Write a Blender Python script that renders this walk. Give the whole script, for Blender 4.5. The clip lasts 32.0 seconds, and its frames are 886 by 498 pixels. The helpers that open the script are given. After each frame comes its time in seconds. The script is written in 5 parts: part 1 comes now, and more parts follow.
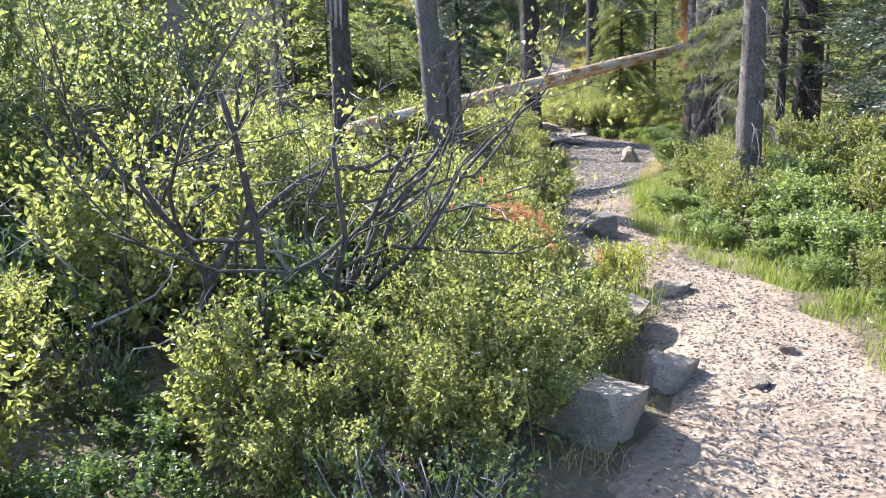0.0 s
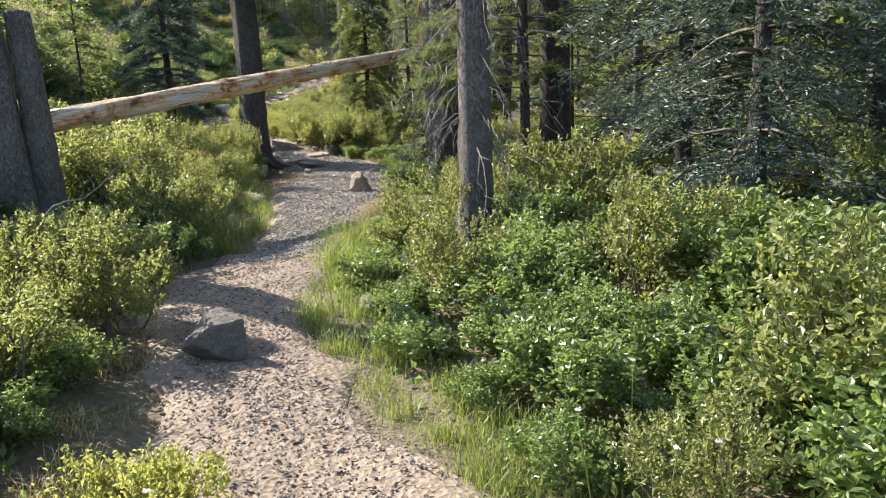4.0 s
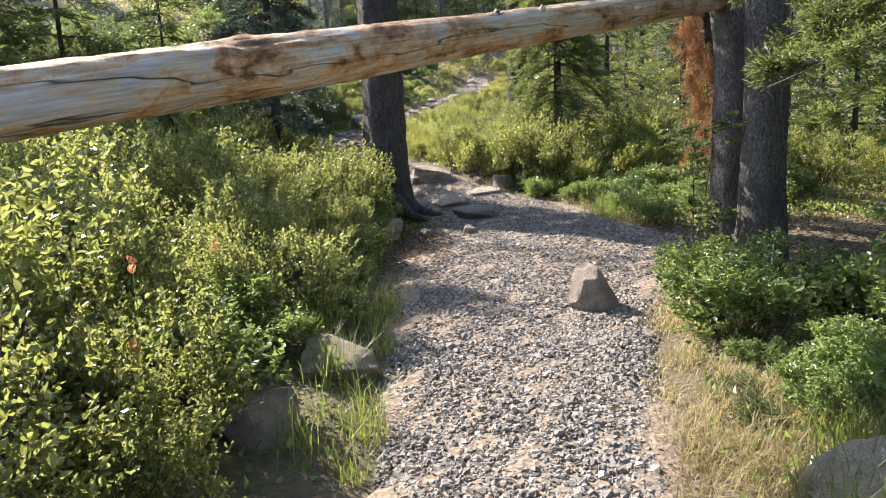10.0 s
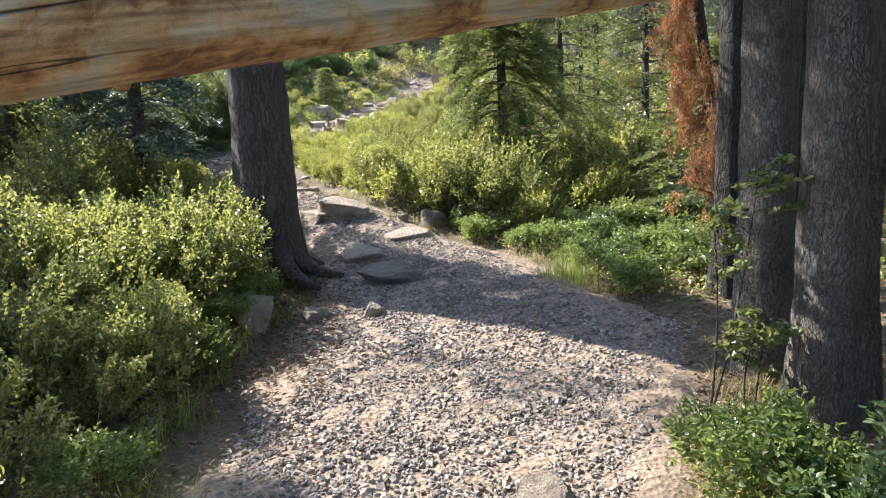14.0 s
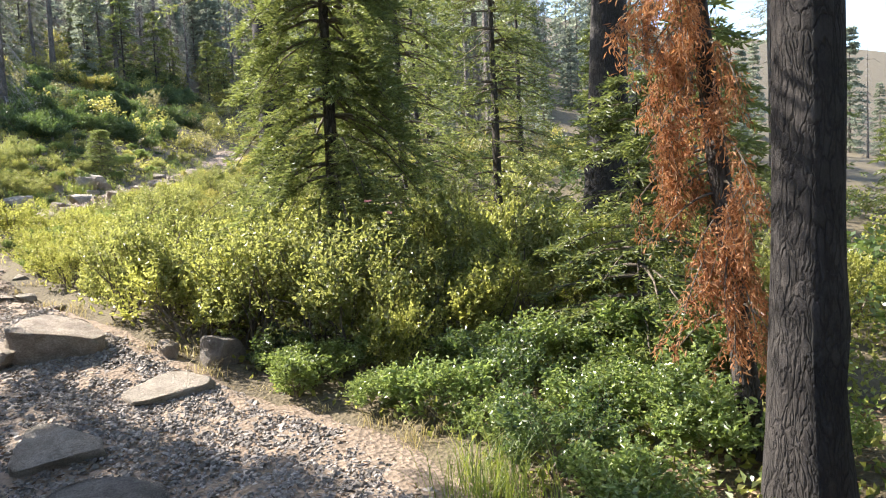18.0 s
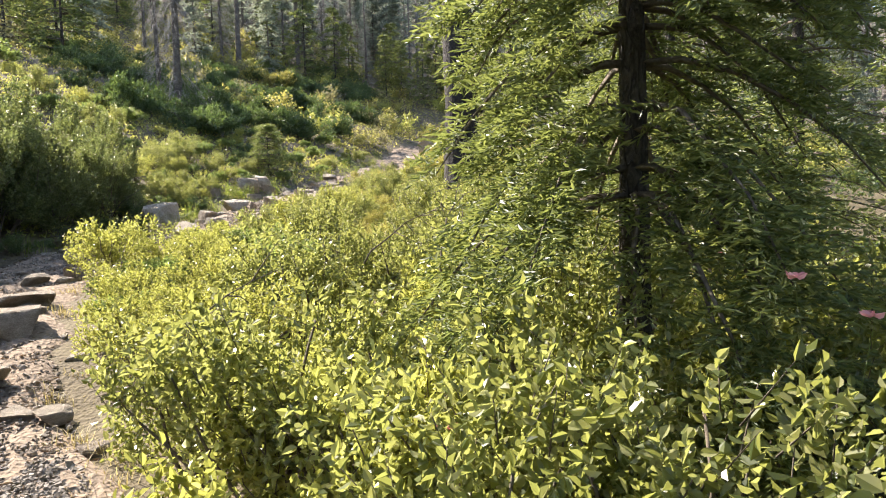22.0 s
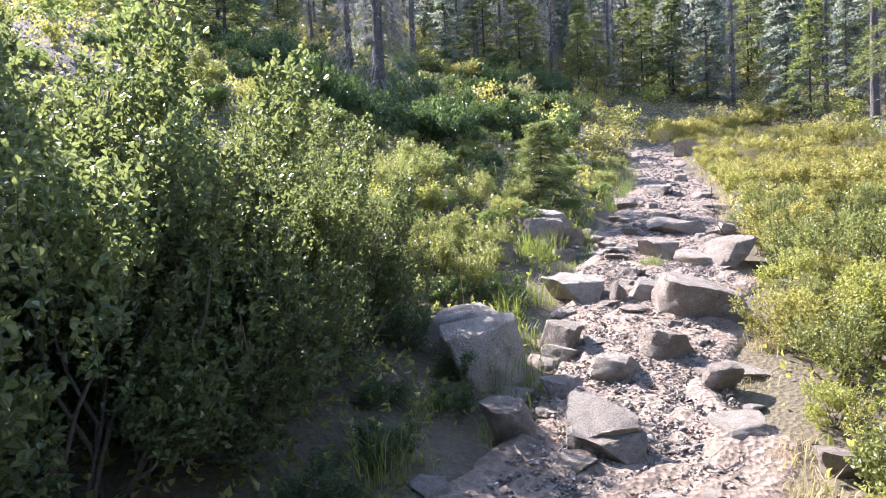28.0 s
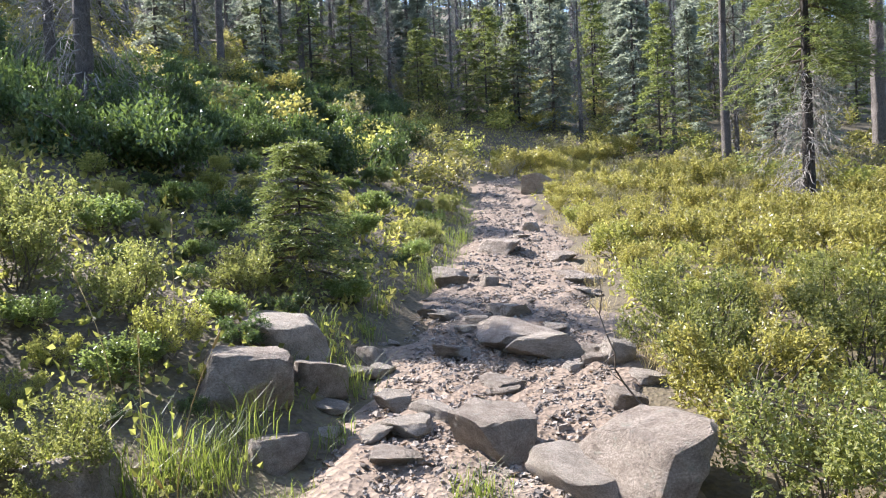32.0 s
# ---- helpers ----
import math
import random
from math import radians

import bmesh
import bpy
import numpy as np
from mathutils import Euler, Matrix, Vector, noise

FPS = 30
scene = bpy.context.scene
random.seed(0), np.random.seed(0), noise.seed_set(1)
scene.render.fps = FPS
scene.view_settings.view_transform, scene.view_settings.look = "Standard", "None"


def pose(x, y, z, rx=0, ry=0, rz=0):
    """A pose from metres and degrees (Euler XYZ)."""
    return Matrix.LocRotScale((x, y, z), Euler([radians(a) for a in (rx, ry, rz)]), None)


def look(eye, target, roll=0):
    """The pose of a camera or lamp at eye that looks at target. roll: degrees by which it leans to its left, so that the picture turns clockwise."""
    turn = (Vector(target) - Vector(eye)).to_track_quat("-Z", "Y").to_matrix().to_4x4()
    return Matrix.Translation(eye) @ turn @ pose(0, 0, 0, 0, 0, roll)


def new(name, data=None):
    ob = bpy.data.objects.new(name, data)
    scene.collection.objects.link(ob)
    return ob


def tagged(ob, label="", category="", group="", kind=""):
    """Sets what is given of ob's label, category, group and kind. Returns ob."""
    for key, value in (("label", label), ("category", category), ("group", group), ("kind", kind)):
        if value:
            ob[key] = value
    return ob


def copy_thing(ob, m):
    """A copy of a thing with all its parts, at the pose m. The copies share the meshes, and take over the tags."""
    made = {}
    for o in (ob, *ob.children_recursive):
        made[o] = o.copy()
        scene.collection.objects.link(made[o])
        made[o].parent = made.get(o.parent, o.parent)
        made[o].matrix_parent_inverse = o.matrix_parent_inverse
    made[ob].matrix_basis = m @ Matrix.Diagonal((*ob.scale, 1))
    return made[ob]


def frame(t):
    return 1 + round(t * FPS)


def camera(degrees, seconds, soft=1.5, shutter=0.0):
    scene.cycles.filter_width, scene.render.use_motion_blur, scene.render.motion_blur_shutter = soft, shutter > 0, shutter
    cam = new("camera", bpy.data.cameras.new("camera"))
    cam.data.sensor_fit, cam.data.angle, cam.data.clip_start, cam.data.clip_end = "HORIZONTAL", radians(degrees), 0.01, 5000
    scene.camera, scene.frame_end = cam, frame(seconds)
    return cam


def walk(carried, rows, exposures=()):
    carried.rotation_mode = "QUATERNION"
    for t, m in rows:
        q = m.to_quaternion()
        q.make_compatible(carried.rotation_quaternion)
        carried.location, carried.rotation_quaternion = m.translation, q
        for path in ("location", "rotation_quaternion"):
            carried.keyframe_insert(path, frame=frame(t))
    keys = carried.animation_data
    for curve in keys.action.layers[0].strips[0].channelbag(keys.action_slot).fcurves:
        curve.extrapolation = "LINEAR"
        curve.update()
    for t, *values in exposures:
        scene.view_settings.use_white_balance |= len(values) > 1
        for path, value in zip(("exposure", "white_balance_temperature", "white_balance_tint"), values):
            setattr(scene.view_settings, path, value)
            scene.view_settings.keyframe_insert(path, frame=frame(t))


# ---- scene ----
cam = camera(66.4, 32.0, soft=1.1)
METRES, EYE, TILT, LEAN, TURN = 30.0, 1.5, -11.0, 2.0, 0.0
ROWS = [
    (0.0, 0.0, 0.0, 0.0, 0.0, 0.0, -0.0),
    (0.5, 0.0027, 0.0114, 0.003, -2.88, 0.35, 1.28),
    (1.0, 0.0072, 0.0255, 0.0054, -4.7, 0.09, 1.66),
    (1.5, 0.012, 0.0366, 0.0088, -6.75, 0.52, 2.19),
    (2.0, 0.0207, 0.048, 0.01, -11.25, 0.31, 3.44),
    (2.5, 0.0306, 0.0597, 0.013, -14.1, 0.32, 3.9),
    (3.0, 0.0402, 0.0686, 0.0157, -15.86, 0.84, 3.91),
    (3.5, 0.0493, 0.0792, 0.0182, -17.24, 0.67, 3.58),
    (5.5, 0.0682, 0.1353, 0.0295, -16.07, 0.16, 2.27),
    (6.0, 0.0708, 0.1537, 0.0332, -14.03, 0.02, 2.36),
    (6.5, 0.0699, 0.1703, 0.0379, -11.74, 0.73, 1.37),
    (7.0, 0.0671, 0.1863, 0.043, -9.38, 1.17, 1.43),
    (7.5, 0.0676, 0.2044, 0.0467, -7.73, 1.01, 1.4),
    (8.0, 0.067, 0.2217, 0.0504, -6.6, 1.33, 0.99),
    (8.5, 0.0675, 0.2375, 0.0548, -5.87, 1.6, 1.34),
    (9.0, 0.0704, 0.2548, 0.0583, -5.27, 1.31, 1.4),
    (9.5, 0.0716, 0.2712, 0.0622, -4.84, 1.44, 1.05),
    (10.0, 0.0741, 0.2868, 0.0664, -4.79, 1.62, 1.71),
    (10.5, 0.0778, 0.3, 0.0716, -5.82, 2.08, 1.85),
    (11.0, 0.0789, 0.3112, 0.0763, -7.55, 1.96, 1.6),
    (11.5, 0.082, 0.3206, 0.0795, -8.48, 0.32, 2.91),
    (12.0, 0.0863, 0.3292, 0.082, -8.71, -1.35, 2.72),
    (12.5, 0.0879, 0.3385, 0.084, -8.7, -1.16, 1.83),
    (13.0, 0.0894, 0.3464, 0.0866, -8.48, -0.37, 2.51),
    (13.5, 0.0936, 0.354, 0.0892, -8.58, 0.53, 2.71),
    (15.5, 0.1062, 0.3907, 0.0974, -11.67, 3.64, 3.48),
    (16.0, 0.1099, 0.4032, 0.0972, -18.95, 4.06, 4.43),
    (16.5, 0.114, 0.4182, 0.0953, -23.0, 4.59, 4.75),
    (17.0, 0.115, 0.4324, 0.0965, -24.17, 5.17, 4.57),
    (17.5, 0.1152, 0.4469, 0.1029, -23.91, 5.99, 5.21),
    (18.0, 0.119, 0.463, 0.1102, -23.55, 6.92, 5.38),
    (18.5, 0.1195, 0.4792, 0.1161, -23.13, 7.78, 4.69),
    (19.0, 0.1204, 0.4942, 0.1202, -22.51, 7.83, 5.03),
    (19.5, 0.1214, 0.5098, 0.1247, -21.41, 7.52, 4.86),
    (20.0, 0.1231, 0.524, 0.1285, -19.31, 7.76, 5.08),
    (20.5, 0.1275, 0.5359, 0.1312, -17.99, 7.86, 5.26),
    (21.0, 0.1312, 0.5493, 0.1348, -16.52, 7.76, 3.68),
    (21.5, 0.1314, 0.563, 0.1388, -13.32, 8.01, 2.71),
    (22.0, 0.1304, 0.5793, 0.1427, -9.95, 7.57, 1.87),
    (22.5, 0.1251, 0.5965, 0.1476, -2.42, 7.53, -0.32),
    (23.0, 0.1164, 0.6123, 0.1524, 1.61, 7.67, -1.25),
    (23.5, 0.1071, 0.6298, 0.1559, 4.35, 7.37, -1.67),
    (24.0, 0.0973, 0.6471, 0.1605, 6.95, 7.15, -2.14),
    (24.5, 0.0883, 0.6639, 0.1694, 9.47, 7.21, -2.06),
    (25.0, 0.0798, 0.6811, 0.1762, 11.2, 6.97, -2.74),
    (25.5, 0.0691, 0.697, 0.1823, 12.73, 6.98, -3.05),
    (27.5, 0.0509, 0.7635, 0.2022, 4.24, 7.94, 0.31),
    (28.0, 0.0497, 0.7821, 0.2066, 0.88, 7.74, 0.52),
    (28.5, 0.0501, 0.8, 0.213, -2.39, 7.86, 1.71),
    (29.0, 0.0551, 0.8191, 0.2199, -4.19, 7.57, 2.34),
    (29.5, 0.0595, 0.8363, 0.2256, -5.3, 8.23, 2.02),
    (30.0, 0.0648, 0.8518, 0.2296, -7.39, 9.03, 2.74),
    (30.5, 0.0714, 0.8677, 0.2331, -9.05, 9.46, 2.73),
    (31.0, 0.0769, 0.8827, 0.2376, -9.72, 9.5, 2.82),
    (31.5, 0.0849, 0.896, 0.2417, -10.25, 9.68, 3.54),
    (32.0, 0.0924, 0.9091, 0.2471, -11.12, 9.61, 2.73),
]
walk(cam, [(t, pose(0, 0, EYE, TILT, LEAN, TURN) @ pose(METRES * x, METRES * y, METRES * z, 90 + pitch, roll, yaw)) for t, x, y, z, yaw, pitch, roll in ROWS],
     exposures=((0.0, 2.0, 5850, 16), (1.5, 1.7, 6300, 14), (3.0, 1.52, 6200, 12), (8.0, 1.72, 6400, 14), (12.0, 1.72, 6100, 15), (16.0, 2.0, 6250, 14),
                (21.0, 1.85, 6650, 14), (22.2, 1.85, 6700, 15), (22.9, 1.48, 6400, 12), (24.0, 1.78, 6050, 16), (25.0, 2.22, 5300, 25), (27.0, 2.12, 5600, 24), (30.0, 1.9, 5800, 23), (32.0, 1.68, 5900, 18)))
# ---- light ----
SUN_AZ, SUN_EL = -45.0, 40.0   # degrees left of +y, degrees above the horizon
sun_way = Vector((math.sin(radians(SUN_AZ)) * math.cos(radians(SUN_EL)), math.cos(radians(SUN_AZ)) * math.cos(radians(SUN_EL)), math.sin(radians(SUN_EL))))
sun = new("sun", bpy.data.lights.new("sun", "SUN"))
sun.data.energy, sun.data.angle, sun.data.color = 4.4, radians(0.6), (1.0, 0.94, 0.83)
sun.matrix_world = look((0, 0, 0), tuple(-sun_way))
world = bpy.data.worlds.new("sky")
world.use_nodes = True
scene.world = world
wn = world.node_tree
sky = wn.nodes.new("ShaderNodeTexSky")
sky.sky_type, sky.sun_disc = "NISHITA", False
sky.sun_elevation, sky.sun_rotation = radians(SUN_EL), radians(SUN_AZ)
wn.links.new(sky.outputs[0], wn.nodes["Background"].inputs[0])
wn.nodes["Background"].inputs[1].default_value = 0.12

# ---- materials ----


def node_mat(name):
    m = bpy.data.materials.new(name)
    m.use_nodes = True
    return m, m.node_tree.nodes, m.node_tree.links, m.node_tree.nodes["Principled BSDF"]


def coords(nodes, links, scale=(1, 1, 1), obj=True):
    tc = nodes.new("ShaderNodeTexCoord")
    mp = nodes.new("ShaderNodeMapping")
    mp.inputs["Scale"].default_value = scale
    links.new(tc.outputs["Object" if obj else "Generated"], mp.inputs[0])
    return mp.outputs[0]


def noise_tex(nodes, links, vec, scale, detail=6, rough=0.6, distort=0.0):
    n = nodes.new("ShaderNodeTexNoise")
    n.inputs["Scale"].default_value, n.inputs["Detail"].default_value = scale, detail
    n.inputs["Roughness"].default_value, n.inputs["Distortion"].default_value = rough, distort
    links.new(vec, n.inputs["Vector"])
    return n.outputs["Fac"]


def ramp(nodes, links, fac, stops):
    r = nodes.new("ShaderNodeValToRGB")
    while len(r.color_ramp.elements) < len(stops):
        r.color_ramp.elements.new(0.5)
    for e, (p, c) in zip(r.color_ramp.elements, stops):
        e.position, e.color = p, (*c, 1)
    links.new(fac, r.inputs[0])
    return r.outputs[0]


def mix(nodes, links, a, b, fac, mode="MIX"):
    m = nodes.new("ShaderNodeMix")
    m.data_type, m.blend_type = "RGBA", mode
    for sock, v in ((m.inputs["Factor"], fac), (m.inputs[6], a), (m.inputs[7], b)):
        if isinstance(v, bpy.types.NodeSocket):
            links.new(v, sock)
        else:
            sock.default_value = v if isinstance(v, float) else (*v, 1)
    return m.outputs[2]


def bump(nodes, links, height, bsdf, strength, dist):
    b = nodes.new("ShaderNodeBump")
    b.inputs["Strength"].default_value, b.inputs["Distance"].default_value = strength, dist
    links.new(height, b.inputs["Height"])
    links.new(b.outputs[0], bsdf.inputs["Normal"])


def leaf_mat(name, dark, mid, light, through_col, gloss=0.36, trans=0.38):
    """Thin leaf: coloured leaf by leaf, with light passing through it."""
    m, n, l, p = node_mat(name)
    geo, info = n.new("ShaderNodeNewGeometry"), n.new("ShaderNodeObjectInfo")
    col = ramp(n, l, geo.outputs["Random Per Island"], [(0.0, tuple(0.7 * c for c in dark)), (0.5, mid), (0.85, light), (1.0, tuple(1.25 * c for c in light))])
    hsv = n.new("ShaderNodeHueSaturation")
    mr = n.new("ShaderNodeMapRange")
    mr.inputs["To Min"].default_value, mr.inputs["To Max"].default_value = 0.72, 1.25
    l.new(info.outputs["Random"], mr.inputs[0])
    l.new(mr.outputs[0], hsv.inputs["Value"])
    l.new(col, hsv.inputs["Color"])
    l.new(hsv.outputs[0], p.inputs["Base Color"])
    p.inputs["Roughness"].default_value = gloss
    p.inputs["Specular IOR Level"].default_value = 0.6
    tr = n.new("ShaderNodeBsdfTranslucent")
    l.new(mix(n, l, hsv.outputs[0], through_col, 0.55), tr.inputs["Color"])
    ms = n.new("ShaderNodeMixShader")
    ms.inputs[0].default_value = trans
    l.new(p.outputs[0], ms.inputs[1])
    l.new(tr.outputs[0], ms.inputs[2])
    l.new(ms.outputs[0], n["Material Output"].inputs[0])
    return m


def bark_mat(name, dark, light, scale=9.0):
    """Furrowed bark: long broken plates, with dark cracks and pale worn patches."""
    m, n, l, p = node_mat(name)
    v = coords(n, l, (1, 1, 0.34))
    warp = n.new("ShaderNodeTexNoise")
    warp.inputs["Scale"].default_value, warp.inputs["Detail"].default_value = scale * 0.9, 4
    l.new(v, warp.inputs["Vector"])
    vv = mix(n, l, v, warp.outputs["Color"], 0.2)
    a = noise_tex(n, l, vv, scale * 3.0, 9, 0.75, 0.15)
    g = noise_tex(n, l, coords(n, l, (1, 1, 0.7)), scale * 11, 5, 0.7)
    vo = n.new("ShaderNodeTexVoronoi")
    vo.feature, vo.inputs["Scale"].default_value = "DISTANCE_TO_EDGE", scale * 2.9
    l.new(vv, vo.inputs["Vector"])
    c = ramp(n, l, mix(n, l, a, g, 0.35), [(0.36, dark), (0.5, tuple((p0 + p1) / 2 for p0, p1 in zip(dark, light))), (0.66, light)])
    crack = ramp(n, l, vo.outputs["Distance"], [(0.0, (0.42, 0.4, 0.38)), (0.16, (1, 1, 1))])
    c = mix(n, l, c, crack, 0.85, "MULTIPLY")
    big = noise_tex(n, l, coords(n, l), 2.3, 4)
    c = mix(n, l, c, ramp(n, l, big, [(0.35, (0.7, 0.68, 0.66)), (0.65, (1.15, 1.13, 1.1))]), 1.0, "MULTIPLY")
    l.new(c, p.inputs["Base Color"])
    p.inputs["Roughness"].default_value = 0.93
    bump(n, l, mix(n, l, a, crack, 0.5), p, 1.0, 0.035)
    return m


def plain_mat(name, dark, light, scale, rough=0.9, bumpy=0.01, stretch=(1, 1, 1)):
    m, n, l, p = node_mat(name)
    v = coords(n, l, stretch)
    a = noise_tex(n, l, v, scale, 8, 0.65)
    c = ramp(n, l, a, [(0.32, dark), (0.68, light)])
    l.new(c, p.inputs["Base Color"])
    p.inputs["Roughness"].default_value = rough
    bump(n, l, a, p, 0.8, bumpy)
    return m


def rock_mat(name, dark, mid, light, lichen=(0.34, 0.35, 0.27)):
    m, n, l, p = node_mat(name)
    v = coords(n, l)
    info = n.new("ShaderNodeObjectInfo")
    add = n.new("ShaderNodeVectorMath")
    l.new(v, add.inputs[0])
    sc = n.new("ShaderNodeVectorMath")
    sc.operation = "SCALE"
    sc.inputs[0].default_value, = ((11.0, 7.0, 5.0),)
    l.new(info.outputs["Random"], sc.inputs["Scale"])
    l.new(sc.outputs[0], add.inputs[1])
    v = add.outputs[0]
    a = noise_tex(n, l, v, 5.0, 9, 0.68, 0.3)
    f = noise_tex(n, l, v, 55.0, 6, 0.7)
    c = ramp(n, l, a, [(0.3, dark), (0.52, mid), (0.72, light)])
    c = mix(n, l, c, ramp(n, l, f, [(0.35, (0.62, 0.6, 0.58)), (0.65, (1.25, 1.24, 1.22))]), 1.0, "MULTIPLY")
    li = noise_tex(n, l, v, 13.0, 5, 0.6)
    c = mix(n, l, c, lichen, ramp(n, l, li, [(0.6, (0, 0, 0)), (0.68, (0.55, 0.55, 0.55))]))
    # broken joints across the stone, wandering with the grain
    warp = n.new("ShaderNodeVectorMath")
    warp.operation = "MULTIPLY_ADD"
    wob = n.new("ShaderNodeTexNoise")
    wob.inputs["Scale"].default_value = 7.0
    l.new(v, wob.inputs["Vector"])
    l.new(wob.outputs["Color"], warp.inputs[0])
    warp.inputs[1].default_value = (0.22, 0.22, 0.22)
    l.new(v, warp.inputs[2])
    vo = n.new("ShaderNodeTexVoronoi")
    vo.feature = "DISTANCE_TO_EDGE"
    vo.inputs["Scale"].default_value = 4.2
    l.new(warp.outputs[0], vo.inputs["Vector"])
    crack = ramp(n, l, vo.outputs["Distance"], [(0.0, (0.42, 0.4, 0.38)), (0.035, (1, 1, 1))])
    crack = mix(n, l, crack, (1, 1, 1), ramp(n, l, noise_tex(n, l, v, 3.1, 3), [(0.42, (0.25, 0.25, 0.25)), (0.52, (1, 1, 1))]))
    c = mix(n, l, c, crack, 0.6, "MULTIPLY")
    l.new(c, p.inputs["Base Color"])
    p.inputs["Roughness"].default_value = 0.88
    bump(n, l, mix(n, l, mix(n, l, a, f, 0.55), crack, 0.25), p, 1.0, 0.1)
    return m


def soil_mat(name, stops, pebble=1.0):
    m, n, l, p = node_mat(name)
    v = coords(n, l)
    big = noise_tex(n, l, v, 0.9, 5)
    fine = noise_tex(n, l, v, 28.0, 8, 0.7)
    vo = n.new("ShaderNodeTexVoronoi")
    vo.inputs["Scale"].default_value = 34.0
    l.new(v, vo.inputs["Vector"])
    c = ramp(n, l, mix(n, l, big, fine, 0.55), stops)
    tone = n.new("ShaderNodeHueSaturation")
    tone.inputs["Saturation"].default_value = 0.0
    l.new(vo.outputs["Color"], tone.inputs["Color"])
    c = mix(n, l, c, ramp(n, l, tone.outputs[0], [(0.1, (0.6, 0.58, 0.56)), (0.9, (1.35, 1.33, 1.3))]), 0.75 * pebble, "MULTIPLY")
    l.new(c, p.inputs["Base Color"])
    p.inputs["Roughness"].default_value = 0.95
    bump(n, l, mix(n, l, fine, vo.outputs["Distance"], 0.55), p, 1.0, 0.02)
    return m


M_LEAF_BROAD = leaf_mat("broad_leaf", (0.055, 0.095, 0.03), (0.115, 0.168, 0.052), (0.24, 0.285, 0.12), (0.52, 0.64, 0.14), gloss=0.3, trans=0.45)
# Made darker: the tall bush's shaded side is put into this leaf colour.
M_LEAF_ALDER = leaf_mat("alder_leaf", (0.042, 0.072, 0.03), (0.095, 0.132, 0.052), (0.2, 0.225, 0.095), (0.46, 0.52, 0.14), trans=0.4)
M_LEAF_SMALL = leaf_mat("small_leaf", (0.055, 0.085, 0.028), (0.137, 0.166, 0.052), (0.3, 0.3, 0.135), (0.62, 0.64, 0.15), gloss=0.32, trans=0.47)
M_LEAF_YELLOW = leaf_mat("yellow_leaf", (0.085, 0.115, 0.028), (0.21, 0.232, 0.055), (0.38, 0.37, 0.135), (0.76, 0.76, 0.16), trans=0.5)
M_LEAF_GOLD = leaf_mat("golden_leaf", (0.09, 0.105, 0.028), (0.21, 0.208, 0.052), (0.37, 0.34, 0.125), (0.76, 0.69, 0.16), trans=0.5)
# Dark leaf; on bushes in shaded spots it puts the shade into colour.
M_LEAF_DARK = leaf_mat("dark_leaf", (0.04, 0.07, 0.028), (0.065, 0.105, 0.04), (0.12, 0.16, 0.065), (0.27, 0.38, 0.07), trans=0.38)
M_LEAF_DRY = leaf_mat("dry_leaf", (0.15, 0.14, 0.07), (0.23, 0.21, 0.1), (0.3, 0.27, 0.15), (0.5, 0.46, 0.15), gloss=0.6, trans=0.42)
M_GRASS = leaf_mat("grass_blade", (0.06, 0.1, 0.024), (0.12, 0.17, 0.038), (0.27, 0.26, 0.085), (0.46, 0.56, 0.07), gloss=0.5, trans=0.46)
M_STRAW = leaf_mat("straw_blade", (0.24, 0.19, 0.08), (0.36, 0.29, 0.13), (0.46, 0.39, 0.21), (0.6, 0.5, 0.18), gloss=0.6, trans=0.42)
M_NEEDLE = leaf_mat("fir_needle", (0.044, 0.074, 0.028), (0.084, 0.12, 0.042), (0.2, 0.22, 0.075), (0.46, 0.52, 0.12), gloss=0.45, trans=0.4)
# Darker copy of the fir needle, with shade put into its colour.
M_NEEDLE_SHADE = leaf_mat("blue_fir_needle", (0.036, 0.058, 0.042), (0.06, 0.086, 0.062), (0.115, 0.142, 0.1), (0.22, 0.28, 0.16), gloss=0.5, trans=0.26)
# Pale copy of the fir needle: distance haze lightened into its colour.
M_NEEDLE_HAZE = leaf_mat("far_fir_needle", (0.085, 0.115, 0.095), (0.155, 0.185, 0.152), (0.27, 0.29, 0.23), (0.54, 0.6, 0.4), gloss=0.5, trans=0.48)
M_NEEDLE_DEAD = leaf_mat("dead_needle", (0.26, 0.1, 0.04), (0.43, 0.19, 0.08), (0.56, 0.32, 0.16), (0.75, 0.36, 0.13), gloss=0.7, trans=0.42)
M_LITTER = leaf_mat("needle_litter", (0.1, 0.06, 0.035), (0.17, 0.105, 0.06), (0.26, 0.18, 0.11), (0.3, 0.18, 0.08), gloss=0.8, trans=0.1)
M_PETAL_WHITE = leaf_mat("white_petal", (0.7, 0.7, 0.66), (0.78, 0.78, 0.74), (0.82, 0.82, 0.8), (0.8, 0.8, 0.75), gloss=0.6, trans=0.3)
M_PETAL_RED = leaf_mat("red_petal", (0.45, 0.15, 0.07), (0.55, 0.24, 0.12), (0.62, 0.34, 0.18), (0.7, 0.3, 0.13), gloss=0.6, trans=0.35)
M_PETAL_PINK = leaf_mat("pink_petal", (0.6, 0.18, 0.22), (0.7, 0.3, 0.32), (0.75, 0.42, 0.42), (0.8, 0.3, 0.3), gloss=0.6, trans=0.35)
M_BARK = bark_mat("conifer_bark", (0.04, 0.034, 0.03), (0.135, 0.118, 0.102))
M_BARK_GREY = bark_mat("grey_bark", (0.085, 0.075, 0.066), (0.33, 0.295, 0.265), 15.0)
# Darker copy of the conifer bark, the trunks' shade put into the colour.
M_BARK_SHADE = bark_mat("dark_bark", (0.022, 0.019, 0.018), (0.075, 0.066, 0.06))
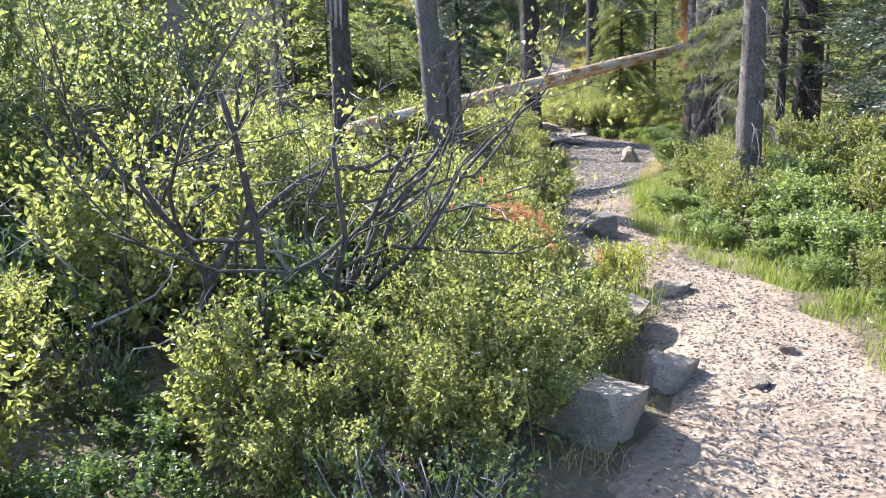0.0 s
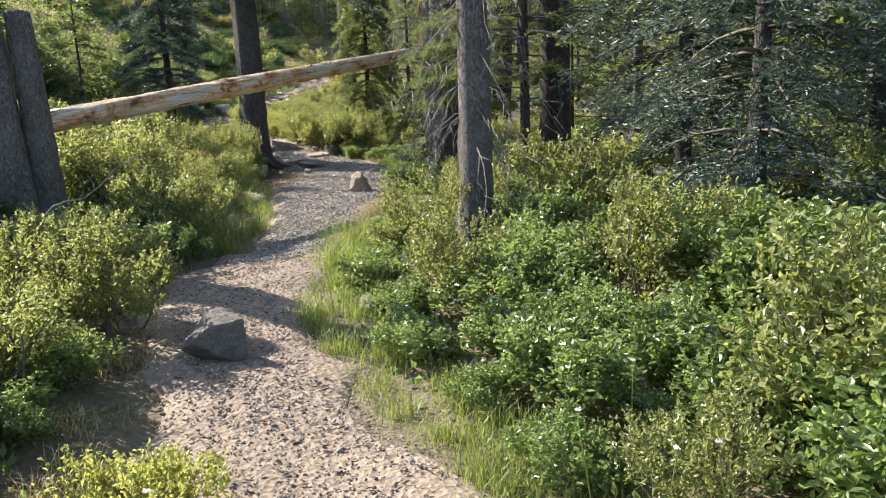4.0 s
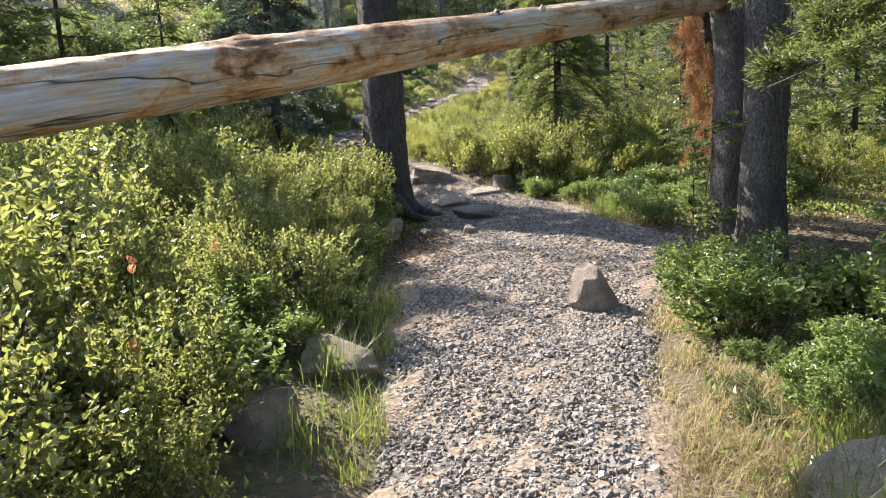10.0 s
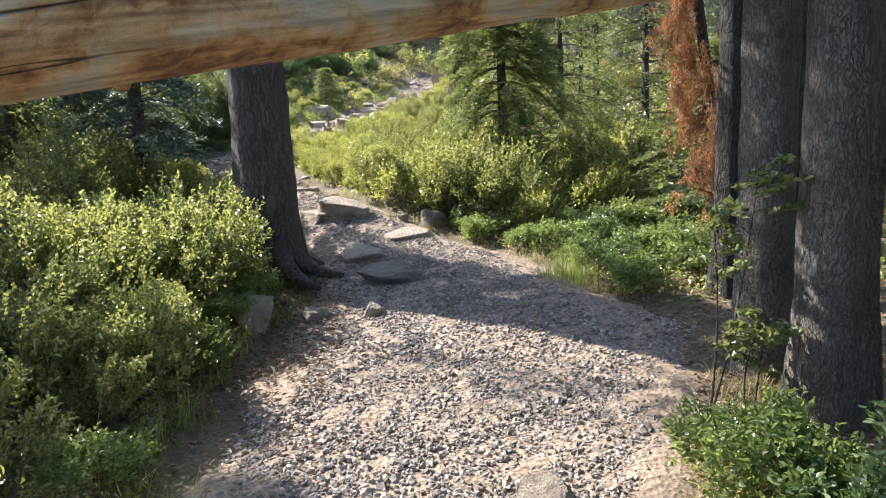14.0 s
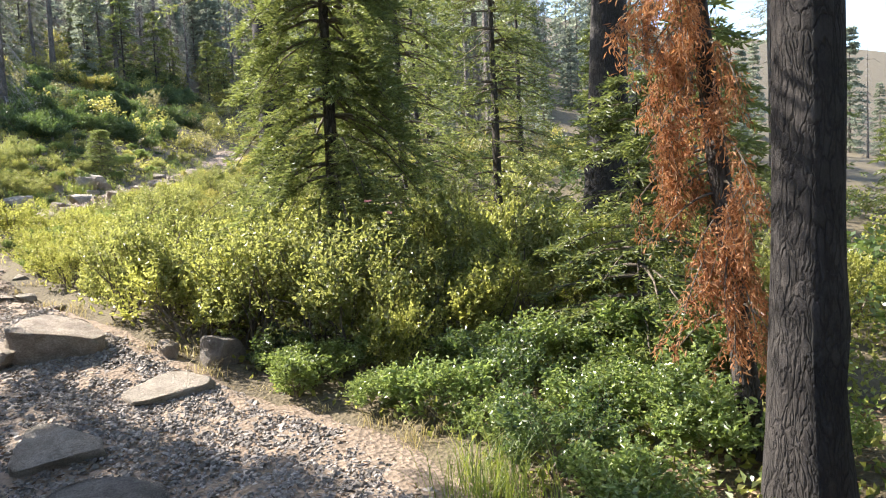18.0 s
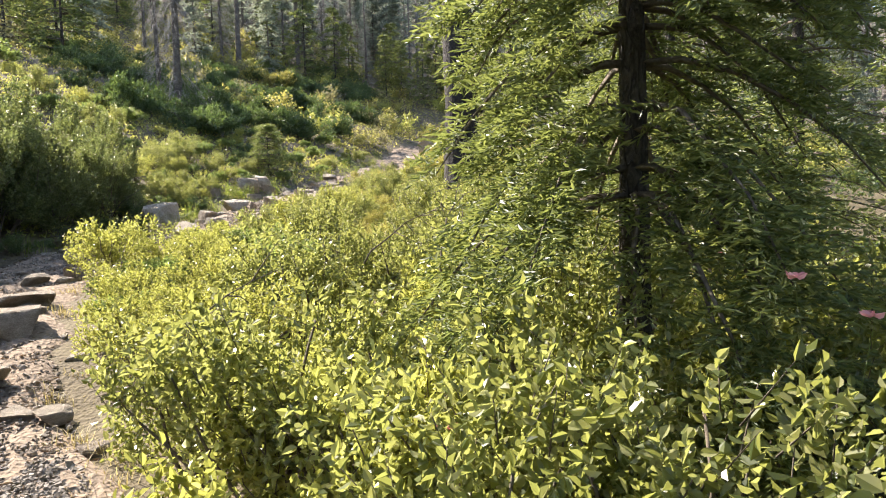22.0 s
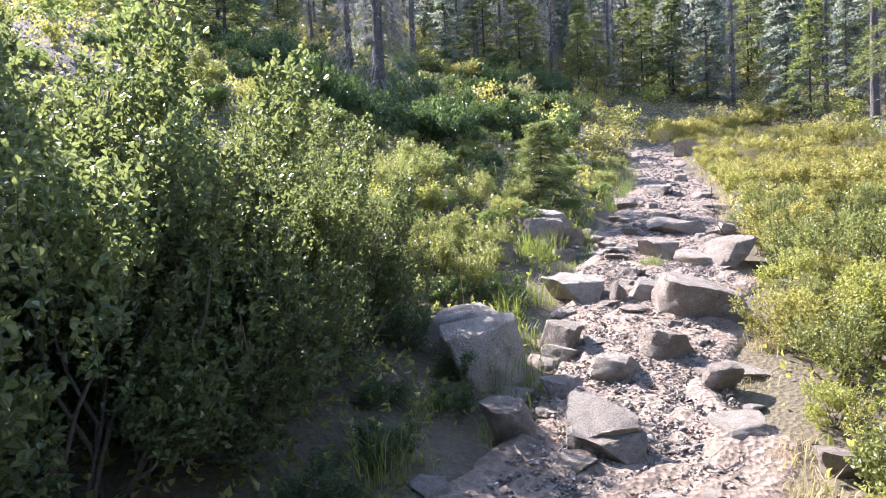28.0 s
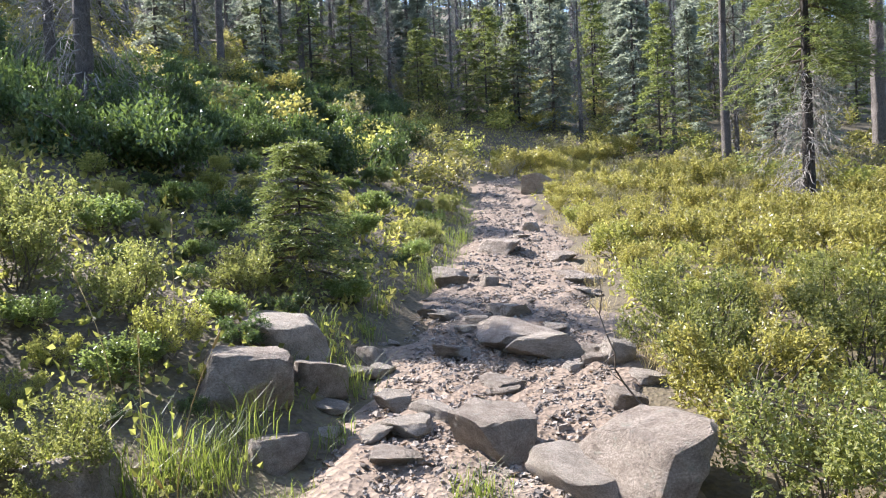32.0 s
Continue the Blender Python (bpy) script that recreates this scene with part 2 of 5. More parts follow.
M_STEM = plain_mat("shrub_stem", (0.07, 0.055, 0.04), (0.2, 0.165, 0.125), 30.0)
M_STEM_DARK = plain_mat("old_stem_bark", (0.035, 0.03, 0.026), (0.12, 0.104, 0.09), 24.0)
M_TWIG = plain_mat("dead_twig", (0.2, 0.18, 0.155), (0.42, 0.39, 0.35), 30.0)
M_DEADWOOD = plain_mat("dead_limb_bark", (0.1, 0.088, 0.075), (0.26, 0.235, 0.21), 30.0)
M_ROCK = rock_mat("grey_rock", (0.26, 0.21, 0.16), (0.45, 0.375, 0.295), (0.62, 0.535, 0.44))
M_ROCK_PALE = rock_mat("pale_rock", (0.34, 0.285, 0.22), (0.55, 0.475, 0.38), (0.7, 0.63, 0.53), (0.46, 0.45, 0.35))
M_ROCK_DARK = rock_mat("dark_rock", (0.17, 0.146, 0.122), (0.285, 0.25, 0.212), (0.41, 0.365, 0.31))
M_PATH = soil_mat("path_soil", [(0.3, (0.13, 0.094, 0.065)), (0.5, (0.22, 0.168, 0.12)), (0.72, (0.33, 0.264, 0.198))])
M_GROUND = soil_mat("forest_floor", [(0.3, (0.06, 0.048, 0.03)), (0.5, (0.12, 0.095, 0.055)), (0.7, (0.17, 0.15, 0.075))], 0.5)

# ---- helpers of this scene ----


def mesh_data(name, verts, faces, mats, smooth=False, face_mat=None):
    """A mesh from an array of points and an array of faces, or a list of faces of mixed size."""
    me = bpy.data.meshes.new(name)
    if isinstance(faces, np.ndarray):
        v = np.ascontiguousarray(verts, dtype=np.float32)
        n, k = faces.shape
        me.vertices.add(len(v))
        me.vertices.foreach_set("co", v.reshape(-1))
        me.loops.add(n * k)
        me.loops.foreach_set("vertex_index", np.ascontiguousarray(faces, dtype=np.int32).reshape(-1))
        me.polygons.add(n)
        me.polygons.foreach_set("loop_start", np.arange(0, n * k, k, dtype=np.int32))
        me.update(calc_edges=True)
    else:
        me.from_pydata(np.asarray(verts, float).tolist(), [], [list(map(int, f)) for f in faces])
    for m in mats if isinstance(mats, (list, tuple)) else [mats]:
        me.materials.append(m)
    if face_mat is not None:
        me.polygons.foreach_set("material_index", np.ascontiguousarray(face_mat, dtype=np.int32))
    me.polygons.foreach_set("use_smooth", np.full(len(me.polygons), bool(smooth)))
    me.update()
    return me


def part_mesh(name, me, parent, label="", kind=""):
    ob = new(name, me)
    ob.parent = parent
    return tagged(ob, label, kind=kind)


def unit(v):
    return v / np.maximum(np.linalg.norm(v, axis=-1, keepdims=True), 1e-9)


class Tubes:
    """Gathers tapered tubes (stems, limbs, twigs) into one mesh."""

    def __init__(self):
        self.v, self.f, self.n = [], [], 0

    def add(self, pts, radii, sides=5, wob=0.0, rng=None):
        pts, radii = np.asarray(pts, float), np.asarray(radii, float)
        tang = unit(np.gradient(pts, axis=0))
        ref = np.array([0.0, 0.0, 1.0]) if abs(tang[0][2]) < 0.9 else np.array([1.0, 0.0, 0.0])
        a = unit(np.cross(tang, ref))
        b = np.cross(tang, a)
        ang = np.linspace(0, 2 * np.pi, sides, endpoint=False)
        rad = np.repeat(radii[:, None], sides, 1)
        if wob and rng is not None:
            rad = rad * (1 + wob * rng.standard_normal(rad.shape))
        ring = pts[:, None] + rad[..., None] * (np.cos(ang)[None, :, None] * a[:, None] + np.sin(ang)[None, :, None] * b[:, None])
        k = len(pts)
        i = np.arange(k - 1)[:, None] * sides + self.n
        j, j2 = np.arange(sides)[None], (np.arange(sides)[None] + 1) % sides
        self.f.append(np.stack([i + j, i + j2, i + sides + j2, i + sides + j], -1).reshape(-1, 4))
        self.f.append(np.arange(self.n, self.n + sides)[None, ::-1])
        self.f.append(np.arange(self.n + (k - 1) * sides, self.n + k * sides)[None])
        self.v.append(ring.reshape(-1, 3))
        self.n += k * sides

    def mesh(self, name, mat, smooth=True):
        return mesh_data(name, np.concatenate(self.v), [row for block in self.f for row in block], mat, smooth)


def leaves_mesh(name, base, way, length, width, mat, rng, curl=0.18, full=True):
    """Leaves at base points, pointing along way; folded along the midrib."""
    n = len(base)
    way = unit(way)
    side = unit(np.cross(way, rng.standard_normal((n, 3))))
    up = np.cross(side, way)
    L, W = (length * rng.uniform(0.65, 1.2, n))[:, None], (width * rng.uniform(0.75, 1.2, n))[:, None]
    mid = base + way * L * 0.5
    tip = base + way * L - up * L * curl
    if full:
        p = [base, base + way * L * 0.3 + side * W * 0.42 + up * W * 0.22, base + way * L * 0.66 + side * W * 0.4 + up * W * 0.16, tip,
             base + way * L * 0.66 - side * W * 0.4 + up * W * 0.16, base + way * L * 0.3 - side * W * 0.42 + up * W * 0.22]
        k = np.arange(n)[:, None] * 6
        faces = np.concatenate([k + np.array([[0, 1, 2, 3]]), k + np.array([[0, 3, 4, 5]])])
    else:
        p = [base, mid + side * W * 0.5 + up * W * 0.2, tip, mid - side * W * 0.5 + up * W * 0.2]
        k = np.arange(n)[:, None] * 4
        faces = np.concatenate([k + np.array([[0, 1, 2]]), k + np.array([[0, 2, 3]])])
    return mesh_data(name, np.stack(p, 1).reshape(-1, 3), faces, mat)


# ---- the lie of the land ----
PROFILE_Y = (-60, -10, 0, 5, 8, 11.6, 15, 18.4, 20, 22.6, 25, 28, 31, 34.4, 38.3, 42, 48, 52, 56, 62, 70, 90, 200, 2500)
PROFILE_Z = (-3, -0.4, 0, 0.1, 0.28, 0.46, 0.55, 0.72, 1.0, 1.4, 1.68, 2.0, 2.45, 2.9, 3.4, 4.1, 5.1, 6.5, 8.0, 10.2, 13.0, 21, 62, 300)
LEFT_Y = (-60, 0, 2, 3, 4, 5.9, 7.2, 8.6, 9.4, 11.2, 14.6, 16, 18, 20, 21.5, 22.6, 23.6, 24.8, 25.8, 27, 28.5, 30, 33, 35.5, 38, 44.5, 46, 47.5, 49.5, 53, 70)
LEFT_X = (-2, -0.6, 0.35, 1.0, 1.2, 1.2, 1.15, 0.95, 1.75, 2.05, 2.2, 2.4, 2.65, 2.4, 1.5, 0.6, 0.3, 0.3, 0.8, 1.55, 2.1, 2.35, 3.4, 4.4, 5.1, 7.0, 8.0, 10.0, 14.0, 20.0, 30.0)
RIGHT_Y = (-60, 0, 2, 3.8, 5.3, 6, 7.3, 8.1, 9.9, 10.9, 12.3, 14, 15.5, 16.4, 17.8, 18.8, 19.6, 20.5, 21.9, 23, 24.1, 25.4, 27, 28.5, 30.4, 31.2, 33, 36.8, 41.2, 44.5, 46, 47.5, 49.5, 53, 70)
RIGHT_X = (0.5, 1.0, 1.9, 2.45, 2.5, 2.25, 2.12, 2.3, 2.95, 3.25, 3.75, 4.55, 5.5, 5.0, 4.75, 4.15, 3.7, 3.2, 2.55, 2.1, 1.75, 2.1, 2.85, 3.35, 4.35, 4.55, 5.1, 6.4, 7.3, 8.0, 8.9, 10.5, 14.3, 20.3, 30.3)


def edge_left(y):
    return np.interp(y, LEFT_Y, LEFT_X)


def edge_right(y):
    return np.interp(y, RIGHT_Y, RIGHT_X)


def bumps(x, y):
    return 0.02 * np.sin(2.1 * x + 0.7 * y) + 0.018 * np.sin(1.3 * y - 1.9 * x + 1) + 0.008 * np.sin(5.1 * x - 3.3 * y) + 0.008 * np.sin(4.4 * y + 6.1 * x + 2)


def land(x, y):
    """Height of the ground."""
    x, y = np.asarray(x, float), np.asarray(y, float)
    base = sum(np.interp(y + d, PROFILE_Y, PROFILE_Z) for d in (-0.8, 0, 0.8)) / 3
    dl, dr = np.maximum(np.minimum(edge_left(y), 8.4) - x, 0), np.maximum(x - np.minimum(edge_right(y), 9.3), 0)
    sl = np.interp(y, (0, 15, 22, 29, 34, 39, 46, 60, 120), (0.05, 0.06, 0.1, 0.16, 0.34, 0.34, 0.28, 0.26, 0.1))
    sr = np.interp(y, (0, 14, 18, 26, 34, 60), (0.02, -0.03, -0.06, -0.05, 0.0, -0.02))
    left = sl * np.minimum(dl, 30) + 0.12 * np.clip(dl - 30, 0, 250)
    right = sr * np.minimum(dr, 25) - 0.02 * np.clip(dr - 25, 0, 400)
    lip = 0.05 * np.clip(dl * 4, 0, 1) + 0.04 * np.clip(dr * 4, 0, 1)
    return base + left + right + lip + bumps(x, y)


def spread(fine, near, far, steps):
    """Positive spacing that grows outwards from near to far."""
    return near + (far - near) * (np.linspace(0, 1, steps + 1)[1:] ** 3.2)


def build_ground():
    xs = np.concatenate([-spread(0, 8, 2500, 34)[::-1], np.arange(-8, 14, 0.22), spread(0, 14, 2500, 34)])
    ys = np.concatenate([-spread(0, 4, 2500, 26)[::-1], np.arange(-4, 52, 0.22), spread(0, 52, 2500, 40)])
    X, Y = np.meshgrid(xs, ys)
    Z = land(X, Y)
    V = np.stack([X, Y, Z], -1).reshape(-1, 3)
    nx = len(xs)
    i, j = np.meshgrid(np.arange(len(ys) - 1), np.arange(nx - 1), indexing="ij")
    k = (i * nx + j).reshape(-1)
    ob = new("ground", mesh_data("ground", V, np.stack([k, k + 1, k + nx + 1, k + nx], 1), M_GROUND, True))
    tagged(ob, "forest floor of dark soil and dry litter", "ground", kind="structure")


def build_path():
    rng = np.random.default_rng(4)
    ys = np.arange(-6, 58, 0.1)
    us = np.linspace(0, 1, 25)
    rough = np.interp(ys, ys[::3], rng.uniform(-0.16, 0.16, len(ys[::3])))
    rough2 = np.interp(ys, ys[::4], rng.uniform(-0.16, 0.16, len(ys[::4])))
    xl, xr = edge_left(ys) + rough - 0.06, edge_right(ys) + rough2 + 0.06
    X = xl[:, None] + (xr - xl)[:, None] * us[None]
    Y = np.repeat(ys[:, None], len(us), 1)
    lift = 0.05 - 0.13 * np.abs(2 * us - 1) ** 8
    stone = 0.012 * rng.standard_normal(X.shape) * np.interp(ys, (0, 18, 24, 60), (0.4, 0.6, 1.1, 1.1))[:, None]
    Z = land(X, Y) + lift[None] + stone
    n = len(us)
    i, j = np.meshgrid(np.arange(len(ys) - 1), np.arange(n - 1), indexing="ij")
    k = (i * n + j).reshape(-1)
    ob = new("path", mesh_data("path", np.stack([X, Y, Z], -1).reshape(-1, 3), np.stack([k, k + 1, k + n + 1, k + n], 1), M_PATH, True))
    tagged(ob, "worn dirt footpath strewn with gravel and stones", "path", kind="structure")


def floor_at(x, y):
    """Height on which a thing stands: the path's top or the ground."""
    inside = edge_left(y) + 0.1 < x < edge_right(y) - 0.1
    return float(land(x, y)) + (0.045 if inside else 0.0)


build_ground()
build_path()

# ---- gravel ----


def icosphere(sub):
    bm = bmesh.new()
    bmesh.ops.create_icosphere(bm, subdivisions=sub, radius=1.0)
    v = np.array([x.co[:] for x in bm.verts])
    f = np.array([[q.index for q in p.verts] for p in bm.faces])
    bm.free()
    return v, f


def build_gravel(name, label, y0, y1, count, size, mat, seed):
    rng = np.random.default_rng(seed)
    cube = np.array([[-1, -1, -.6], [1, -1, -.6], [1, 1, -.6], [-1, 1, -.6], [-.6, -.7, .6], [.7, -.6, .6], [.6, .7, .6], [-.7, .6, .6]])
    cf = np.array([[4, 5, 6, 7], [0, 1, 5, 4], [1, 2, 6, 5], [2, 3, 7, 6], [3, 0, 4, 7]])
    y = rng.uniform(y0, y1, count)
    u = np.clip(rng.normal(0.5, 0.33, count), -0.08, 1.08) if seed != 2 else rng.uniform(-0.07, 1.07, count)
    x = edge_left(y) + u * (edge_right(y) - edge_left(y))
    s = size * np.exp(rng.normal(0, 0.36, count))
    v = cube[None] * rng.uniform(0.35, 1.25, (count, 8, 3)) * s[:, None, None] * np.array([1.1, 0.85, 0.75])
    tx, ty, a = (rng.uniform(-0.5, 0.5, count)[:, None] for _ in range(3))
    v = np.stack([v[..., 0], v[..., 1] * np.cos(tx) - v[..., 2] * np.sin(tx), v[..., 1] * np.sin(tx) + v[..., 2] * np.cos(tx)], -1)
    v = np.stack([v[..., 0] * np.cos(ty) + v[..., 2] * np.sin(ty), v[..., 1], v[..., 2] * np.cos(ty) - v[..., 0] * np.sin(ty)], -1)
    a = a * 6.3
    v = np.stack([v[..., 0] * np.cos(a) - v[..., 1] * np.sin(a), v[..., 0] * np.sin(a) + v[..., 1] * np.cos(a), v[..., 2]], -1)
    v += np.stack([x, y, land(x, y) + 0.055 - 0.13 * np.abs(2 * np.clip(u, 0, 1) - 1) ** 8], -1)[:, None]
    faces = (np.arange(count)[:, None, None] * 8 + cf[None]).reshape(-1, 4)
    ob = new(name, mesh_data(name, v.reshape(-1, 3), faces, mat))
    tagged(ob, label, "gravel", kind="stuff")


def pebble_mat(name, warm):
    m, n, l, p = node_mat(name)
    g = n.new("ShaderNodeNewGeometry")
    c = ramp(n, l, g.outputs["Random Per Island"], [(k, (g, g * (0.91 - 0.06 * warm), g * (0.82 - 0.12 * warm))) for k, g in ((0.0, 0.13), (0.4, 0.222), (0.8, 0.315), (1.0, 0.45))])
    f = noise_tex(n, l, coords(n, l), 90.0, 4)
    c = mix(n, l, c, ramp(n, l, f, [(0.35, (0.7, 0.69, 0.67)), (0.65, (1.2, 1.2, 1.18))]), 1.0, "MULTIPLY")
    l.new(c, p.inputs["Base Color"])
    p.inputs["Roughness"].default_value = 0.9
    return m


M_PEBBLE, M_PEBBLE_WARM = pebble_mat("pebble", 0.45), pebble_mat("warm_pebble", 1.0)
build_gravel("gravel", "loose grey-brown gravel on the footpath", 1.5, 9.5, 14000, 0.0055, M_PEBBLE_WARM, 1)
build_gravel("gravel", "loose grey-brown gravel on the footpath", 9, 21, 66000, 0.0102, M_PEBBLE, 2)
build_gravel("gravel", "loose pale gravel and chips on the rocky footpath", 20, 34, 26000, 0.0085, M_PEBBLE_WARM, 3)
build_gravel("gravel", "loose pale stones on the climbing footpath", 30, 47, 6000, 0.015, M_PEBBLE_WARM, 4)

# ---- rocks ----
ICO3, ICO3F = icosphere(4)


def rock_mesh(seed, cuts=9):
    """An angular stone: a ball cut by planes into broken faces, then roughened; a unit box wide."""
    rng = np.random.default_rng(seed)
    v = ICO3.copy()
    v = v * (1 + 0.12 * np.array([noise.noise(Vector(p * 1.3) + Vector((seed * 3.1, 0, 0))) for p in v])[:, None])
    for i in range(cuts + 2):
        nrm = unit(rng.standard_normal(3) * np.array([1, 1, 0.7]))
        d = rng.uniform(0.4, 0.76)
        if i == 0:
            nrm, d = unit(np.array([rng.uniform(-0.25, 0.25), rng.uniform(-0.3, 0.05), 1.0])), rng.uniform(0.3, 0.45)
        over = np.maximum(v @ nrm - d, 0)
        v = v - over[:, None] * nrm[None] * 0.94
    for amp, fr in ((0.07, 2.6), (0.045, 6.5), (0.022, 15.0)):
        v = v * (1 + amp * np.array([noise.noise(Vector(p * fr) + Vector((seed * 3.1, 2, 0))) for p in v])[:, None])
    lo, hi = v.min(0), v.max(0)
    v = (v - (lo + hi) / 2) / (hi - lo)
    me = mesh_data("rock", v, ICO3F, M_ROCK, True)
    me.set_sharp_from_angle(angle=radians(20))
    return me


ROCK_MESHES = {}


def wedge_mesh(seed, shift):
    """A pointed stone: wide at the foot, drawn in and leaning at the top."""
    me = rock_mesh(seed, 8)
    v = np.zeros(len(me.vertices) * 3, np.float32)
    me.vertices.foreach_get("co", v)
    v = v.reshape(-1, 3)
    k = v[:, 2] + 0.5
    v[:, 0] = v[:, 0] * (1.05 - 0.6 * k) + shift * k
    v[:, 1] = v[:, 1] * (1.0 - 0.45 * k)
    me.vertices.foreach_set("co", v.reshape(-1))
    me.update()
    return me


def pointed_rock(x, y, w, h, seed, mat, label, shift=-0.22, turn=0.0):
    me = wedge_mesh(seed, shift)
    me.materials[0] = mat
    ob = new("rock", me)
    ob.scale = (w, w * 0.85, h * 1.35)
    ob.location = (x, y + w * 0.25, floor_at(x, y) + h - h * 1.35 / 2)
    ob.rotation_euler = (0, 0, radians(turn))
    tagged(ob, label, "rock")



def rock(x, y, w, h, seed, mat=None, deep=None, label="", turn=None):
    """A stone of that width and visible height, a third of it sunk in the ground."""
    mat = mat or M_ROCK
    key = (seed % 14, mat.name)
    if key not in ROCK_MESHES:
        me = rock_mesh(seed % 14, 7 + seed % 5)
        me.materials[0] = mat
        ROCK_MESHES[key] = me
    ob = new("rock", ROCK_MESHES[key])
    d = deep or w * (0.85 + 0.06 * (seed % 7))
    h *= 0.8
    tall = h * 1.7
    ob.location = (x, y + d * 0.3, floor_at(x, y) + h - tall / 2)
    ob.scale = (w, d, tall)
    ob.rotation_euler = (radians((seed * 37) % 17 - 8), radians((seed * 23) % 15 - 7), radians(turn if turn is not None else (seed * 53) % 40 - 20 + (seed % 2) * 180))
    size = "boulder" if w > 0.45 else "stone"
    tagged(ob, label or "weathered grey %s set in the path" % size, "rock")
    return ob


# x, y, width, height of the stones beside the lower path
LOWER = ((0.6, 2.75, .66, .30), (1.15, 3.35, .38, .22), (1.05, 4.1, .57, .32), (1.9, 3.6, .10, .07), (1.55, 3.2, .14, .06), (2.72, 6.5, .36, .17),
         (1.69, 10.6, .38, .27), (1.95, 12.2, .41, .22), (1.64, 11.5, .38, .22), (2.55, 7.3, .23, .12))
for i, (x, y, w, h) in enumerate(LOWER):
    rock(x, y, w, h, 3 + i * 5, M_ROCK_PALE if i in (0, 1, 6) else M_ROCK, label="weathered grey rock beside the footpath")
rock(1.67, 4.86, .35, .11, 8, M_ROCK_PALE, label="pale flat stone lying in the footpath")
pointed_rock(1.5, 6.6, .5, .27, 12, M_ROCK_DARK, "dark pointed rock in the middle of the path", 0.12)
slab = rock(3.72, 10.6, .72, .15, 21, M_ROCK_PALE, .4, "pale tilted slab of stone in the grass", 18)
slab.rotation_euler = (radians(9), radians(-9), radians(18))
pointed_rock(3.64, 13.15, .42, .31, 3, M_ROCK, "pointed mossy grey stone on the gravel path", -0.24)
# stones at the foot of the big tree and on the bend
BEND = ((3.36, 17.15, .61, .2), (3.16, 18.0, .42, .19), (2.65, 19.65, .5, .2), (2.2, 16.2, .42, .26), (2.69, 16.35, .24, .1),
        (3.14, 16.3, .17, .13), (3.0, 19.6, .68, .32), (3.7, 19.5, .17, .19), (4.1, 19.3, .37, .26))
for i, (x, y, w, h) in enumerate(BEND):
    rock(x, y, w, h, 7 + i * 3, (M_ROCK_DARK, M_ROCK_PALE, M_ROCK, M_ROCK)[i % 4], label="grey stone at the bend of the path")
rock(3.68, 18.7, .56, .12, 5, M_ROCK_PALE, .42, "pale flat slab at the edge of the path", 8)
# stones on the rocky stretch
ROCKY = ((1.81, 22.7, .49, .24), (2.05, 21.75, .37, .16), (1.41, 22.1, .36, .19), (1.37, 24.45, .24, .13), (-0.5, 24.75, .32, .28),
         (1.62, 23.5, .51, .15), (1.21, 23.15, .15, .07), (1.78, 22.4, .18, .08), (1.05, 26.3, .48, .13), (-0.15, 23.9, .54, .42),
         (-0.2, 24.85, .35, .21), (0.43, 23.95, .36, .24), (1.65, 24.6, .2, .14), (1.57, 28.35, .55, .36), (2.19, 27.1, .35, .13), (2.25, 25.98, .25, .12))
for i, (x, y, w, h) in enumerate(ROCKY):
    rock(x, y, w, h, 2 + i * 7, (M_ROCK, M_ROCK_PALE, M_ROCK)[i % 3])
STEPS = ((1.69, 27.95, .5, .46), (1.77, 27.3, .26, .22), (2.2, 27.2, .34, .27), (2.23, 28.5, .3, .25), (2.51, 29.6, .5, .22), (2.81, 29.45, .13, .2),
         (3.05, 29.45, .31, .2), (3.3, 28.98, .62, .36), (3.86, 30.6, .43, .15), (2.83, 28.25, .34, .22), (2.44, 27.95, .28, .16),
         (2.97, 27.8, .24, .16), (4.32, 32.2, .53, .18), (2.0, 30.65, .34, .26), (3.5, 28.9, .3, .22), (3.1, 26.9, .25, .12))
for i, (x, y, w, h) in enumerate(STEPS):
    rock(x, y, w, h, 4 + i * 3, (M_ROCK_PALE, M_ROCK)[i % 2], label="angular grey rock forming a rough step in the path")
rock(4.18, 30.5, .62, .34, 9, M_ROCK, label="grey-brown angular boulder at the edge of the path")
rock(3.62, 31.0, .4, .26, 16, M_ROCK, label="brown stone with a grassy tuft on the path")
UPPER = ((2.5, 31.6, .58, .32), (2.88, 31.9, .32, .24), (3.25, 31.7, .21, .1), (3.72, 32.45, .25, .11), (4.2, 32.4, .54, .2), (4.39, 33.2, .4, .13),
         (4.51, 34.3, .24, .15), (5.18, 36.1, .62, .26), (6.1, 37.6, .27, .2), (5.78, 35.6, .4, .13), (5.52, 34.5, .51, .14), (3.22, 32.5, .2, .16),
         (4.17, 34.4, .34, .2), (2.65, 31.15, .3, .15), (4.66, 31.95, .24, .15), (4.4, 31.3, .2, .11), (7.9, 42.1, .9, .5), (2.7, 32.2, .5, .3))
for i, (x, y, w, h) in enumerate(UPPER):
    rock(x, y, w, h, 6 + i * 5, (M_ROCK, M_ROCK, M_ROCK_PALE)[i % 3], label="weathered stone on the climbing path")
rng = np.random.default_rng(77)
for i in range(70):
    y = rng.uniform(20.5, 50)
    u = rng.uniform(0.0, 1.0)
    x = float(edge_left(y) + u * (edge_right(y) - edge_left(y)))
    w = float(rng.uniform(0.07, 0.2) * (1.0 + max(0, y - 32) * 0.03))
    rock(x, y, w, w * 0.35, int(rng.integers(0, 500)), (M_ROCK, M_ROCK_PALE, M_ROCK)[i % 3], label="small stone bedded in the path")
